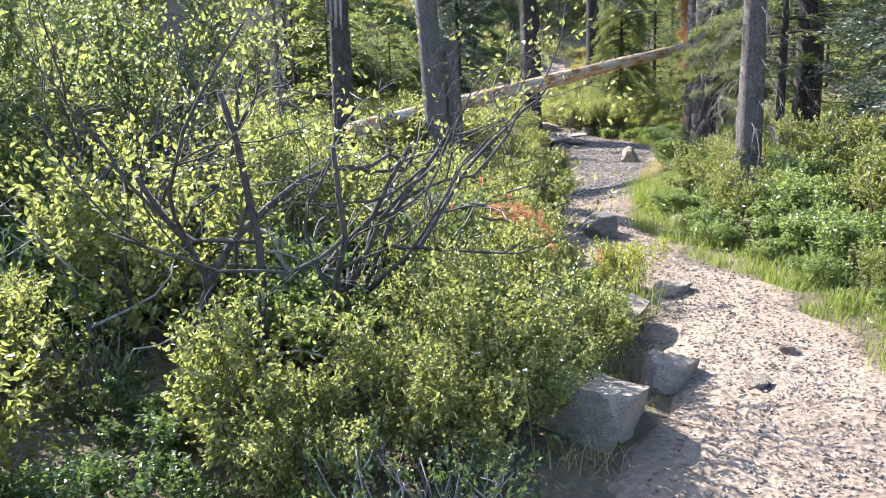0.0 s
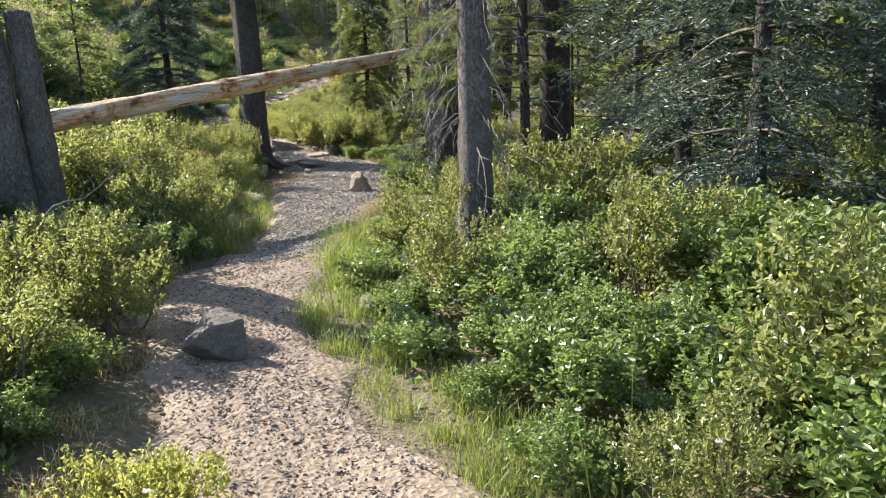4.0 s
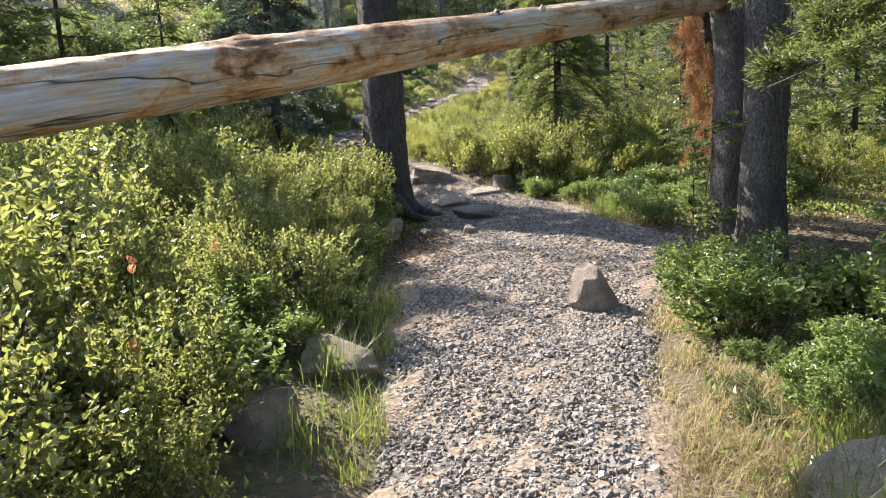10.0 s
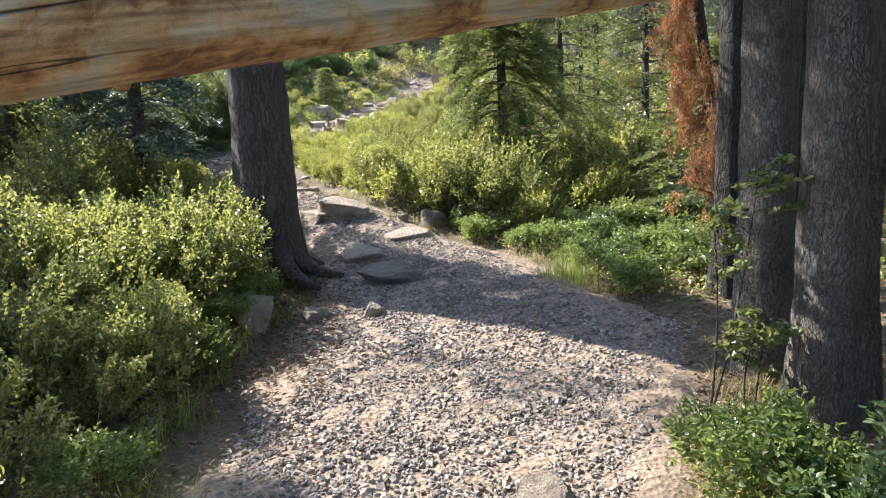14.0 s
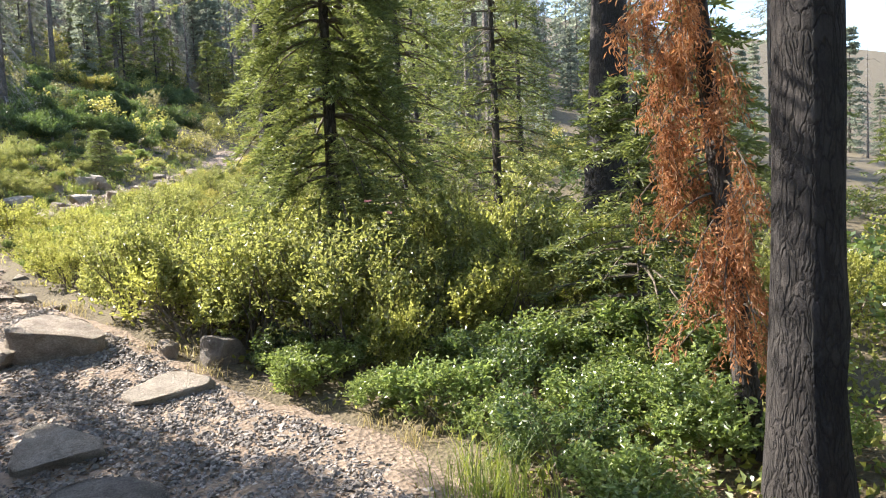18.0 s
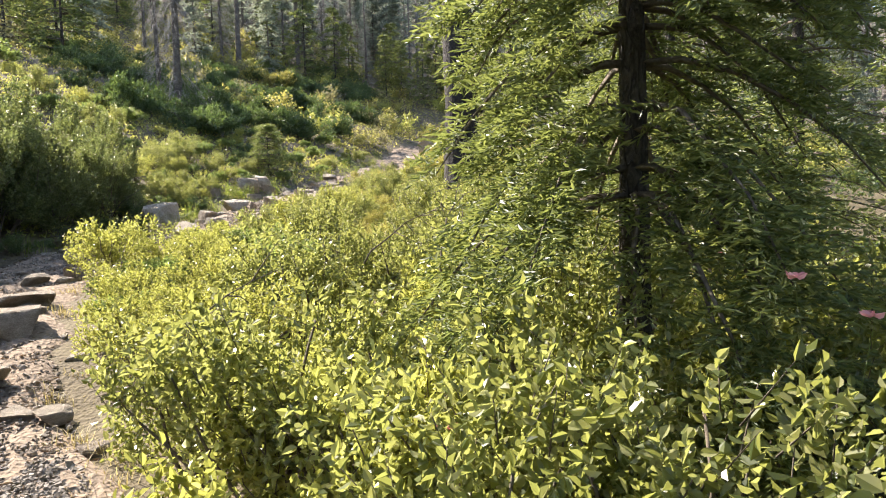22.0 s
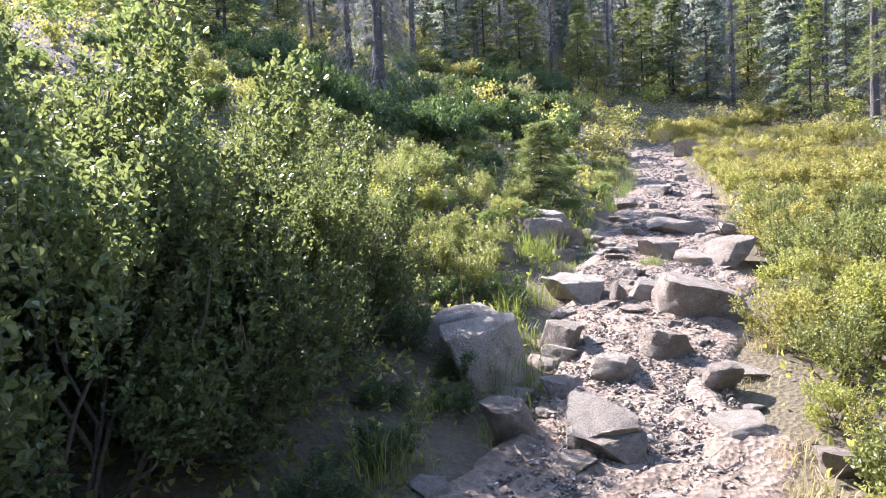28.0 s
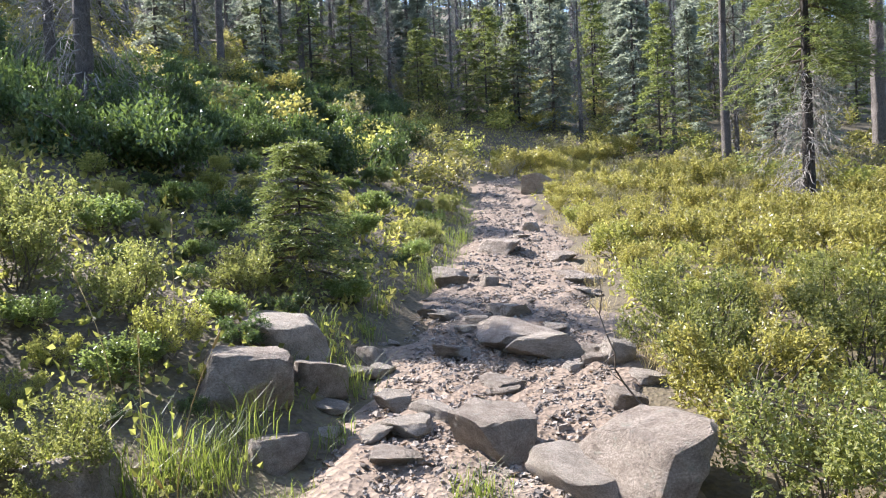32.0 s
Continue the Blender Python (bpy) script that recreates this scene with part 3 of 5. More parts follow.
for i in range(110):
    y = rng.uniform(22.0, 34.0)
    u = rng.uniform(-0.05, 1.05)
    x = float(edge_left(y) + u * (edge_right(y) - edge_left(y)))
    w = float(rng.uniform(0.08, 0.3))
    rock(x, y, w, w * float(rng.uniform(0.18, 0.4)), int(rng.integers(0, 500)), (M_ROCK_PALE, M_ROCK, M_ROCK_PALE)[i % 3], label="pale stone bedded in the rocky path")

# ---- shrubs ----


def shrub(name, label, seed, mat, radius, height, twigs, per_twig, leaf_len, leaf_w, stems=7, full=True, stem_mat=None, bare=0.0, low=0.3):
    """A bush: stems from one root, twigs in a lumpy dome, leaves along the twigs. Built once, then set down and copied."""
    rng = np.random.default_rng(seed)
    root = new(name)
    tubes = Tubes()
    count = 17
    lumps = np.stack([rng.uniform(-0.72, 0.72, count), rng.uniform(-0.72, 0.72, count), rng.uniform(low, 0.9, count), rng.uniform(0.15, 0.33, count)], 1)
    c = lumps[rng.integers(0, count, twigs * 2)]
    v = unit(rng.standard_normal((twigs * 2, 3))) * (c[:, 3] * rng.uniform(0.72, 1.1, twigs * 2))[:, None]
    pts = np.stack([(c[:, 0] + v[:, 0]) * radius, (c[:, 1] + v[:, 1]) * radius, (c[:, 2] + v[:, 2] * 0.75) * height], 1)
    pts = pts[pts[:, 2] > 0.03 * height][:twigs]
    for tip in pts[rng.choice(len(pts), stems, replace=False)]:
        start = np.array([rng.uniform(-0.15, 0.15) * radius, rng.uniform(-0.15, 0.15) * radius, -0.12])
        k = np.linspace(0, 1, 7)[:, None]
        bend = rng.standard_normal(3) * 0.12 * radius
        line = start * (1 - k) + tip * k + np.sin(k * np.pi) * bend + rng.standard_normal((7, 3)) * 0.02 * radius
        tubes.add(line, np.linspace(0.011, 0.003, 7) * (0.7 + radius), 4)
    out = unit(unit(pts - np.array([0, 0, 0.3 * height])) + np.array([0, 0, 0.6]) + rng.standard_normal((len(pts), 3)) * 0.4)
    tl = leaf_len * per_twig * 0.32
    for p, o in zip(pts[::5], out[::5]):
        tubes.add(np.array([p - o * tl * 0.8, p, p + o * tl]), (0.0028, 0.0022, 0.0012), 3)
    leafy = rng.random(len(pts)) >= bare
    k = np.linspace(-0.3, 1.0, per_twig)
    base = pts[leafy][:, None] + out[leafy][:, None] * tl * k[None, :, None]
    n = base.shape[0] * per_twig
    way = out[leafy][:, None] * 0.45 + rng.standard_normal((base.shape[0], per_twig, 3)) * 0.75 + np.array([0, 0, 0.12])
    part_mesh("stem", tubes.mesh("stem", stem_mat or M_STEM), root, kind="stuff")
    part_mesh("foliage", leaves_mesh("foliage", base.reshape(n, 3), way.reshape(n, 3), leaf_len, leaf_w, mat, rng, full=full), root, kind="stuff")
    tagged(root, label, "shrub")
    return root


KINDS = {
    "broad": [shrub("leafy_shrub", "leafy green shrub with broad soft leaves beside the path", s, M_LEAF_BROAD, 0.55, 0.85, 420, 8, 0.062, 0.038) for s in (1, 2, 3)],
    "small": [shrub("shrub", "dense shrub with small sunlit grey-green leaves", s, M_LEAF_SMALL, 0.55, 0.85, 520, 9, 0.038, 0.023, stems=12) for s in (4, 5, 6)],
    "yellow": [shrub("low_bush", "low sunlit shrub with yellow-green leaves", s, M_LEAF_YELLOW, 0.6, 0.8, 560, 8, 0.042, 0.024, stems=12) for s in (7, 8, 9)],
    "near": [shrub("edge_bush", "sunlit yellow-green bush at the edge of the path", s, M_LEAF_YELLOW, 0.6, 0.8, 620, 8, 0.038, 0.022, stems=14) for s in (22, 23)],
    "gold": [shrub("golden_shrub", "low sunlit shrub with golden-olive leaves", s, M_LEAF_GOLD, 0.6, 0.8, 540, 8, 0.042, 0.023, stems=12) for s in (26, 27)],
    "dark": [shrub("shade_shrub", "dark green shrub with shade put into its leaf colour", s, M_LEAF_DARK, 0.55, 0.85, 400, 8, 0.05, 0.031) for s in (10, 11)],
    "dry": [shrub("dry_shrub", "twiggy half-dry olive shrub with grey stems", s, M_LEAF_DRY, 0.55, 0.75, 380, 7, 0.036, 0.018, stems=18, full=False, stem_mat=M_TWIG, bare=0.2) for s in (12, 13)],
    "alder": [shrub("tall_bush", "tall dense leafy bush with yellow-green tips", s, M_LEAF_ALDER, 1.0, 2.1, 1300, 9, 0.05, 0.033, stems=16, low=0.15) for s in (14, 15)],
    "juniper": [shrub("juniper_bush", "low spreading dark juniper on the hillside", s, M_LEAF_DARK, 1.0, 0.5, 520, 8, 0.07, 0.04, full=False, low=0.15) for s in (24, 25)],
    "gold_far": [shrub("golden_shrub", "low sunlit shrub with golden-olive leaves", s, M_LEAF_GOLD, 0.6, 0.8, 300, 7, 0.074, 0.042, stems=9, full=False) for s in (28, 29)],
    "yellow_far": [shrub("low_bush", "low sunlit shrub with yellow-green leaves", s, M_LEAF_YELLOW, 0.6, 0.8, 300, 7, 0.074, 0.042, stems=9, full=False) for s in (30, 31)],
    "small_far": [shrub("shrub", "dense hillside shrub with grey-green leaves", s, M_LEAF_SMALL, 0.55, 0.85, 300, 7, 0.07, 0.042, stems=9, full=False) for s in (32, 33)],
    "twiggy": [shrub("brushwood", "dead grey twiggy brush among the leaves", s, M_LEAF_DARK, 0.6, 0.7, 260, 6, 0.042, 0.025, stems=44, stem_mat=M_TWIG, bare=0.5) for s in (20, 21)],
}
TRUNKS = [(1.72, 10.4, .1), (1.64, 11.3, .16), (1.95, 12.0, .18), (3.78, 8.5, .2), (2.25, 17.75, .4), (6.05, 16.2, .25), (5.95, 15.4, .25), (5.14, 14.43, .3), (5.16, 13.86, .3), (0.0, 9.35, .3), (5.35, 20.8, .15)]
USED, PLACED, PLAN = set(), [], []


def thicket(side, y0, y1, o0, o1, kinds, h0, h1, gap, seed, natural=0.85, most=400):
    """Plans bushes on one side of the path, from offset o0 to o1 off its edge; heights grow from h0 at the edge to h1."""
    rng = np.random.default_rng(seed)
    made = tries = 0
    while tries < 5000 and made < most:
        tries += 1
        y = float(rng.uniform(y0, y1))
        o = float(o0 + (o1 - o0) * rng.uniform(0, 1))
        x = float(edge_left(y) - o if side == "L" else edge_right(y) + o)
        k = min(1.0, (o - o0) / max(o1 - o0, 0.01))
        h = (h0 + (h1 - h0) * min(1, k * 2.5)) * rng.uniform(0.8, 1.2)
        g = gap * (1 + 0.8 * k)
        if any(abs(y - b) < g and (x - a) ** 2 + (y - b) ** 2 < g * g for a, b in PLACED) or any((x - a) ** 2 + (y - b) ** 2 < (c + 0.22) ** 2 for a, b, c in TRUNKS):
            continue
        kind = kinds[int(rng.integers(0, len(kinds)))]
        scale = min(h / natural, (o + 0.28) / 0.5)
        PLAN.append((o * (0.3 if kinds[0] == 'alder' else 1) + 0.12 * max(0, y - 32), x, y, kind, scale, h / natural / scale, float(rng.uniform(0, 360)), int(rng.integers(0, 9))))
        PLACED.append((x, y))
        made += 1


# along the lower path
# Dark leaves mixed in here as painted shade at the near left.
thicket("L", 0.6, 2.9, 0.45, 5.0, ("dark", "small", "twiggy"), 0.45, 0.75, 0.29, 30)
thicket("L", 2.7, 6.6, 0.35, 5.0, ("small", "broad", "twiggy", "small"), 0.45, 0.95, 0.31, 31)
thicket("L", 6.4, 9.4, 0.22, 4.5, ("small", "dark", "broad"), 0.6, 0.95, 0.38, 32)
thicket("R", 3.0, 9.2, 0.35, 5.0, ("broad", "broad", "broad", "small"), 0.5, 1.0, 0.4, 33)
thicket("L", 9.3, 17.4, 0.25, 5.0, ("small", "small", "broad"), 0.55, 0.95, 0.38, 34)
thicket("R", 9.6, 12.0, 1.25, 3.4, ("broad", "broad", "small"), 0.55, 0.75, 0.4, 35)
thicket("R", 11.3, 13.9, 0.28, 1.8, ("broad", "dark", "broad"), 0.36, 0.52, 0.3, 43, most=34)
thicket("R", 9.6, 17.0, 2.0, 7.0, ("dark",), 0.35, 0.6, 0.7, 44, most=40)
# round the bend
thicket("R", 16.3, 19.2, 0.2, 1.6, ("broad", "broad", "dark"), 0.55, 0.7, 0.36, 45)
thicket("R", 20.8, 26.0, 0.34, 1.9, ("near", "near", "broad"), 0.52, 0.72, 0.3, 46)
thicket("R", 16.6, 18.8, 1.2, 3.4, ("broad", "broad", "small"), 0.65, 0.9, 0.4, 49)
thicket("R", 18.6, 21.2, 0.25, 6.5, ("yellow", "near", "small"), 0.8, 1.0, 0.38, 36)
thicket("R", 20.8, 25.6, 1.4, 6.5, ("yellow", "yellow", "small"), 0.65, 0.85, 0.42, 47)
thicket("L", 18.8, 22.0, 0.6, 5.0, ("yellow", "small"), 0.6, 0.9, 0.45, 37)
thicket("L", 22.4, 26.6, 0.9, 6.0, ("alder",), 1.5, 2.3, 0.6, 38, natural=2.1)
thicket("L", 26.4, 28.4, 1.0, 6.0, ("alder",), 1.0, 1.7, 0.55, 50, natural=2.1)
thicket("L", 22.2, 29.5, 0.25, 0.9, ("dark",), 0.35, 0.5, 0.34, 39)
# Tall bushes added up-sun to throw shade on the near-left brush.
for x, y, s in ((-2.9, 6.2, 1.05), (-4.0, 6.6, 1.3), (-3.6, 4.6, 0.9)):
    PLAN.append((0.0, x, y, "alder", s, 1.0, 40.0 * s, 1))
for x, y, kind, s in ((4.49, 13.3, "broad", .62), (4.2, 12.5, "broad", .7), (4.62, 12.9, "dark", .75), (4.6, 11.9, "broad", .75), (5.0, 12.2, "broad", .85), (5.0, 12.9, "dark", .7),
                      (4.55, 13.75, "dark", .4), (1.72, 16.55, "small", .85), (1.4, 15.9, "small", .95), (1.72, 15.1, "small", .8), (1.3, 16.9, "twiggy", 1.1), (2.0, 16.75, "small", .95), (1.75, 17.1, "small", 1.05), (0.9, 16.2, "small", 1.1),
                      (0.75, 8.95, "dark", .6), (0.45, 8.3, "dark", .7), (1.15, 9.3, "dark", .55), (0.2, 7.6, "small", .75), (0.35, 6.9, "dark", .6)):
    PLAN.append((0.0, x, y, kind, s, 0.72 if x > 3 else 1.0, 140.0 * s, int(10 * s)))
for k in range(16):
    PLAN.append((0.0, 8.5 + 0.36 * k, 46.1 + 0.25 * k + 0.3 * (k % 2), "gold" if k % 3 else "dry", 0.8 + 0.05 * (k % 4), 1.0, 50.0 * k, k))
for k, (x, y) in enumerate(((0.19, 36.47), (0.42, 38.23), (0.96, 39.27), (1.65, 40.11), (-0.21, 38.98), (-0.26, 44.36), (0.69, 45.39), (1.8, 45.28), (-1.29, 48.2), (-0.17, 51.07), (4.53, 53.44), (6.01, 54.75), (6.89, 54.55), (4.34, 56.57), (5.96, 58.06), (3.52, 59.33), (-0.57, 36.84), (-0.59, 35.56))):
    PLAN.append((0.0, x, y + 0.3, "juniper", 0.75 + 0.1 * (k % 3), 1.35, 70.0 * k, k))
PLAN.append((0.0, 1.36, 4.95, "near", 0.5, 1.2, 20.0, 1))
PLAN.append((0.0, 1.2, 5.15, "broad", 0.42, 1.0, 70.0, 2))
# along the climb
thicket("R", 25.2, 33.0, 0.28, 6.0, ("gold", "yellow", "small"), 0.5, 0.68, 0.38, 40)
thicket("L", 28.4, 33.2, 0.55, 4.0, ("small", "broad", "dark", "yellow"), 0.36, 0.52, 0.3, 48)
for x, y, s in ((0.15, 27.3, .72), (-0.4, 27.0, .8), (0.6, 27.7, .5), (-0.4, 27.9, .6), (0.85, 28.5, .45), (0.45, 28.9, .55), (0.1, 29.5, .55)):
    PLAN.append((0.0, x, y, "alder", s, 1.0, 70.0 * s, 1))
# Extra dark-leaved bushes put the hillside's shade into leaf colour.
thicket("L", 32.8, 41.0, 0.3, 9.0, ("dark", "small", "dark", "broad", "yellow"), 0.4, 0.55, 0.4, 41)
thicket("R", 39.5, 44.5, 1.2, 6.0, ("dry", "dry", "gold"), 0.5, 0.65, 0.55, 52)
thicket("R", 32.5, 46.0, 0.35, 9.0, ("gold", "yellow", "gold"), 0.4, 0.6, 0.46, 42)


def spread_far(count, x0, x1, y0, y1, gap, seed, kinds, keep):
    rng = np.random.default_rng(seed)
    seen, tries = [], 0
    while len(seen) < count and tries < 9000:
        tries += 1
        x, y = float(rng.uniform(x0, x1)), float(rng.uniform(y0, y1))
        if not keep(x, y) or any(abs(y - b) < gap and (x - a) ** 2 + (y - b) ** 2 < gap * gap for a, b in seen) or any((x - a) ** 2 + (y - b) ** 2 < 0.3 for a, b in PLACED):
            continue
        seen.append((x, y))
        PLAN.append((99.0, x, y, kinds[int(rng.integers(0, len(kinds)))], float(rng.uniform(0.85, 1.3)), float(rng.uniform(0.6, 0.95)), float(rng.uniform(0, 360)), int(rng.integers(0, 9))))


rng = np.random.default_rng(55)
for x, y in ((1.2, 44.2), (0.0, 43.6), (-1.5, 44.5), (5.2, 53.0), (3.6, 52.6), (2.0, 52.3), (1.0, 55.0), (4.2, 58.5), (2.0, 48.0), (0.4, 48.4), (1.9, 36.0), (1.2, 39.5), (2.6, 40.2), (3.6, 46.5), (-2.5, 41.0), (-3.5, 47.0), (-1.0, 51.0), (-4.5, 44.0), (-0.5, 40.5), (5.6, 48.8), (-2.2, 54.0), (4.4, 43.0)):
    for k in range(3):
        PLAN.append((0.2, x + float(rng.uniform(-1.1, 1.1)), y + float(rng.uniform(-0.5, 0.5)), "juniper", float(rng.uniform(0.8, 1.25)), 1.0, float(rng.uniform(0, 360)), k))
spread_far(430, -18, 30, 38, 70, 0.95, 51, ("yellow", "dry", "gold", "gold"), lambda x, y: x < edge_left(y) - 0.5 or x > edge_right(y) + 0.6)
spread_far(130, -16, -2.5, 2, 38, 0.9, 52, ("small", "yellow", "broad"), lambda x, y: x < edge_left(y) - 4.5)
spread_far(110, 7, 24, 14, 44, 1.0, 53, ("yellow", "small", "dark"), lambda x, y: x > edge_right(y) + 5)
spread_far(60, 6, 16, 0, 14, 1.0, 54, ("dark", "broad"), lambda x, y: x > edge_right(y) + 4.5)


def coarse_leaves(seed, leaf, twigs):
    """Points of a coarser bush: twigs of six leaves."""
    rng = np.random.default_rng(seed)
    lump = np.stack([rng.uniform(-0.3, 0.3, 9), rng.uniform(-0.3, 0.3, 9), rng.uniform(0.2, 0.6, 9), rng.uniform(0.15, 0.28, 9)], 1)
    c, n = lump[rng.integers(0, 9, twigs)], twigs * 6
    p = c[:, :3] + unit(rng.standard_normal((twigs, 3))) * (c[:, 3] * rng.uniform(0.5, 1.05, twigs))[:, None]
    base = np.repeat(p, 6, 0) + rng.standard_normal((n, 3)) * 0.04
    base[:, 2] = np.maximum(base[:, 2], 0.0)
    way = unit(rng.standard_normal((n, 3)) + np.array([0, 0, 0.4]))
    side = unit(np.cross(way, rng.standard_normal((n, 3)))) * leaf * 0.3
    mid = base + way * leaf * 0.5
    return np.stack([base, mid + side, base + way * leaf, mid - side], 1)


def settle_bushes():
    """The bushes nearest the path stand by themselves; those behind join into one undergrowth."""
    PLAN.sort(key=lambda q: q[0])
    for near, x, y, kind, scale, tall, turn, pick in PLAN[:1300]:
        kind = kind + "_far" if y > 34.5 and kind + "_far" in KINDS else kind
        src = KINDS[kind][pick % len(KINDS[kind])]
        m = pose(x, y, float(land(x, y)) - 0.03, 0, 0, turn) @ Matrix.Diagonal((scale, scale, scale * tall, 1))
        if src.name not in USED:
            USED.add(src.name)
            src.matrix_basis = m
        else:
            copy_thing(src, m)
    mats = (M_LEAF_BROAD, M_LEAF_SMALL, M_LEAF_YELLOW, M_LEAF_DARK, M_LEAF_DRY, M_LEAF_GOLD)
    index = {"near": 2, "gold": 5, "broad": 0, "small": 1, "yellow": 2, "dark": 3, "twiggy": 3, "juniper": 3, "dry": 4, "alder": 1}
    fine = [coarse_leaves(400 + s, 0.052, 160) for s in range(4)]
    middle = [coarse_leaves(420 + s, 0.075, 95) for s in range(4)]
    verts, slots = [], []
    for i, (near, x, y, kind, scale, tall, turn, pick) in enumerate(PLAN[1300:]):
        grow = 2.2 if kind == "alder" else 1.15
        leaf = (fine if near < 5 and y < 33 else middle)[pick % 4]
        a = radians(turn)
        q = leaf * np.array([scale * grow, scale * grow, scale * tall * grow])
        q = np.stack([q[..., 0] * math.cos(a) - q[..., 1] * math.sin(a) + x, q[..., 0] * math.sin(a) + q[..., 1] * math.cos(a) + y, q[..., 2] + float(land(x, y))], -1)
        verts.append(q.reshape(-1, 3))
        slots.append(np.full(len(q), index[kind]))
    V = np.concatenate(verts)
    F = np.arange(len(V)).reshape(-1, 4)
    ob = new("undergrowth", mesh_data("undergrowth", V, F, mats, False, np.concatenate(slots)))
    tagged(ob, "low leafy undergrowth covering the hillside", "undergrowth", kind="stuff")


def ground_cover():
    """Low leaves and seedlings between the bushes."""
    rng = np.random.default_rng(88)
    for name, x0, x1, y0, y1, count, mat, leaf, text in (
            ("ground_cover", -5, 8, 0.8, 17, 46000, M_LEAF_BROAD, 0.055, "low green leaves covering the soil"),
            ("ground_cover", -3, 11, 16, 36, 70000, M_LEAF_YELLOW, 0.055, "low yellow-green leaves covering the soil"),
            ("ground_cover", -8, 20, 33, 58, 40000, M_LEAF_GOLD, 0.09, "low sunlit leaves covering the hillside")):
        x, y = rng.uniform(x0, x1, count), rng.uniform(y0, y1, count)
        dl, dr = edge_left(y) - x, x - edge_right(y)
        off = np.maximum(dl, dr)
        keep = (off > 0.12) & ((off > 0.35) | (rng.random(count) < 0.6))
        keep &= ~((dr > 0) & (y > 12.5) & (y < 16.0) & (dr < 3.0))
        keep &= ~((dl > 0) & (y > 22.5) & (y < 26.5) & (dl < 1.0) & (rng.random(count) < 0.8))
        x, y = x[keep], y[keep]
        z = land(x, y) + rng.uniform(0.0, 0.2, len(x)) ** 1.3 * np.clip(off[keep] * 1.5, 0.2, 1)
        way = rng.standard_normal((len(x), 3)) + np.array([0, 0, 0.6])
        ob = new(name, leaves_mesh(name, np.stack([x, y, z], 1), way, leaf, leaf * 0.6, mat, rng, full=False))
        tagged(ob, text, "ground cover", kind="stuff")


settle_bushes()
ground_cover()

# ---- grass ----


def grass_mesh(name, xs, ys, zs, height, mat, rng, lean=0.5, width=0.0023):
    n = len(xs)
    h = height * rng.uniform(0.35, 1.3, n)
    a = rng.uniform(0, 6.3, n)
    way = np.stack([np.cos(a), np.sin(a), np.zeros(n)], 1) * (lean * rng.uniform(0.2, 1.4, n))[:, None]
    side = np.stack([-np.sin(a), np.cos(a), np.zeros(n)], 1) * width
    b = np.stack([xs, ys, zs - 0.02], 1)
    up = np.array([0, 0, 1.0])
    m1 = b + way * (h * 0.35)[:, None] + up * (h * 0.55)[:, None]
    tip = b + way * h[:, None] + up * (h * (0.95 - 0.25 * lean))[:, None]
    p = np.stack([b - side, b + side, m1 + side * 0.8, m1 - side * 0.8, tip], 1).reshape(-1, 3)
    k = np.arange(n)[:, None] * 5
    faces = [r for r in k + np.array([[0, 1, 2, 3]])] + [r for r in k + np.array([[3, 2, 4]])]
    return mesh_data(name, p, faces, mat)


def grass_verge(side, y0, y1, o0, o1, count, height, mat, label, seed):
    """Loose grass along the edge of the path."""
    rng = np.random.default_rng(seed)
    count = int(count * 1.5)
    t = max(1, count // 60)
    cy, co = rng.uniform(y0, y1, t), rng.uniform(o0, o1, t)
    idx = rng.integers(0, t, count)
    y = cy[idx] + rng.normal(0, 0.06, count)
    o = co[idx] + rng.normal(0, 0.06, count)
    height = (height * rng.uniform(0.45, 1.35, t))[idx]
    x = edge_left(y) - o if side == "L" else edge_right(y) + o
    tagged(new("grass", grass_mesh("grass", x, y, land(x, y), height, mat, rng, 0.85 if mat == M_STRAW else 0.6)), label, "grass", kind="stuff")


def grass_tuft(x, y, r, height, count, mat, label, seed):
    rng = np.random.default_rng(seed)
    xs, ys = rng.normal(0, r * 0.45, count), rng.normal(0, r * 0.45, count)
    ob = new("grass_tuft", grass_mesh("grass_tuft", xs, ys, np.zeros(count), height, mat, rng, 0.6))
    ob.location = (x, y, floor_at(x, y) - 0.02)
    tagged(ob, label, "grass", "grass tufts by the path")


grass_verge("R", 3.2, 10.0, -0.08, 0.5, 8000, 0.16, M_GRASS, "green and yellow grass along the path", 61)
grass_verge("L", 2.4, 9.4, -0.05, 0.4, 2200, 0.13, M_STRAW, "dry straw-coloured grass along the path", 62)
grass_verge("L", 9.0, 17.5, -0.05, 0.3, 1800, 0.24, M_GRASS, "green grass under the bushes", 63)
grass_verge("R", 9.4, 11.8, -0.15, 0.9, 6500, 0.13, M_STRAW, "pale dry grass beside the gravel path", 64)
grass_verge("R", 9.0, 11.3, 0.35, 1.5, 5200, 0.24, M_GRASS, "sunlit green grass beside the slab", 68)
grass_verge("R", 11.2, 14.6, -0.2, 0.5, 6000, 0.1, M_STRAW, "thin dry grass at the edge of the gravel", 69)
grass_verge("R", 16.2, 25.5, -0.12, 0.12, 1300, 0.12, M_STRAW, "dry grass at the foot of the bushes", 65)
grass_verge("R", 25.0, 40.0, -0.12, 0.2, 2000, 0.14, M_STRAW, "dry grass along the climbing path", 66)
grass_verge("L", 26.0, 42.0, -0.1, 0.4, 2200, 0.25, M_GRASS, "grass along the rocky path", 67)
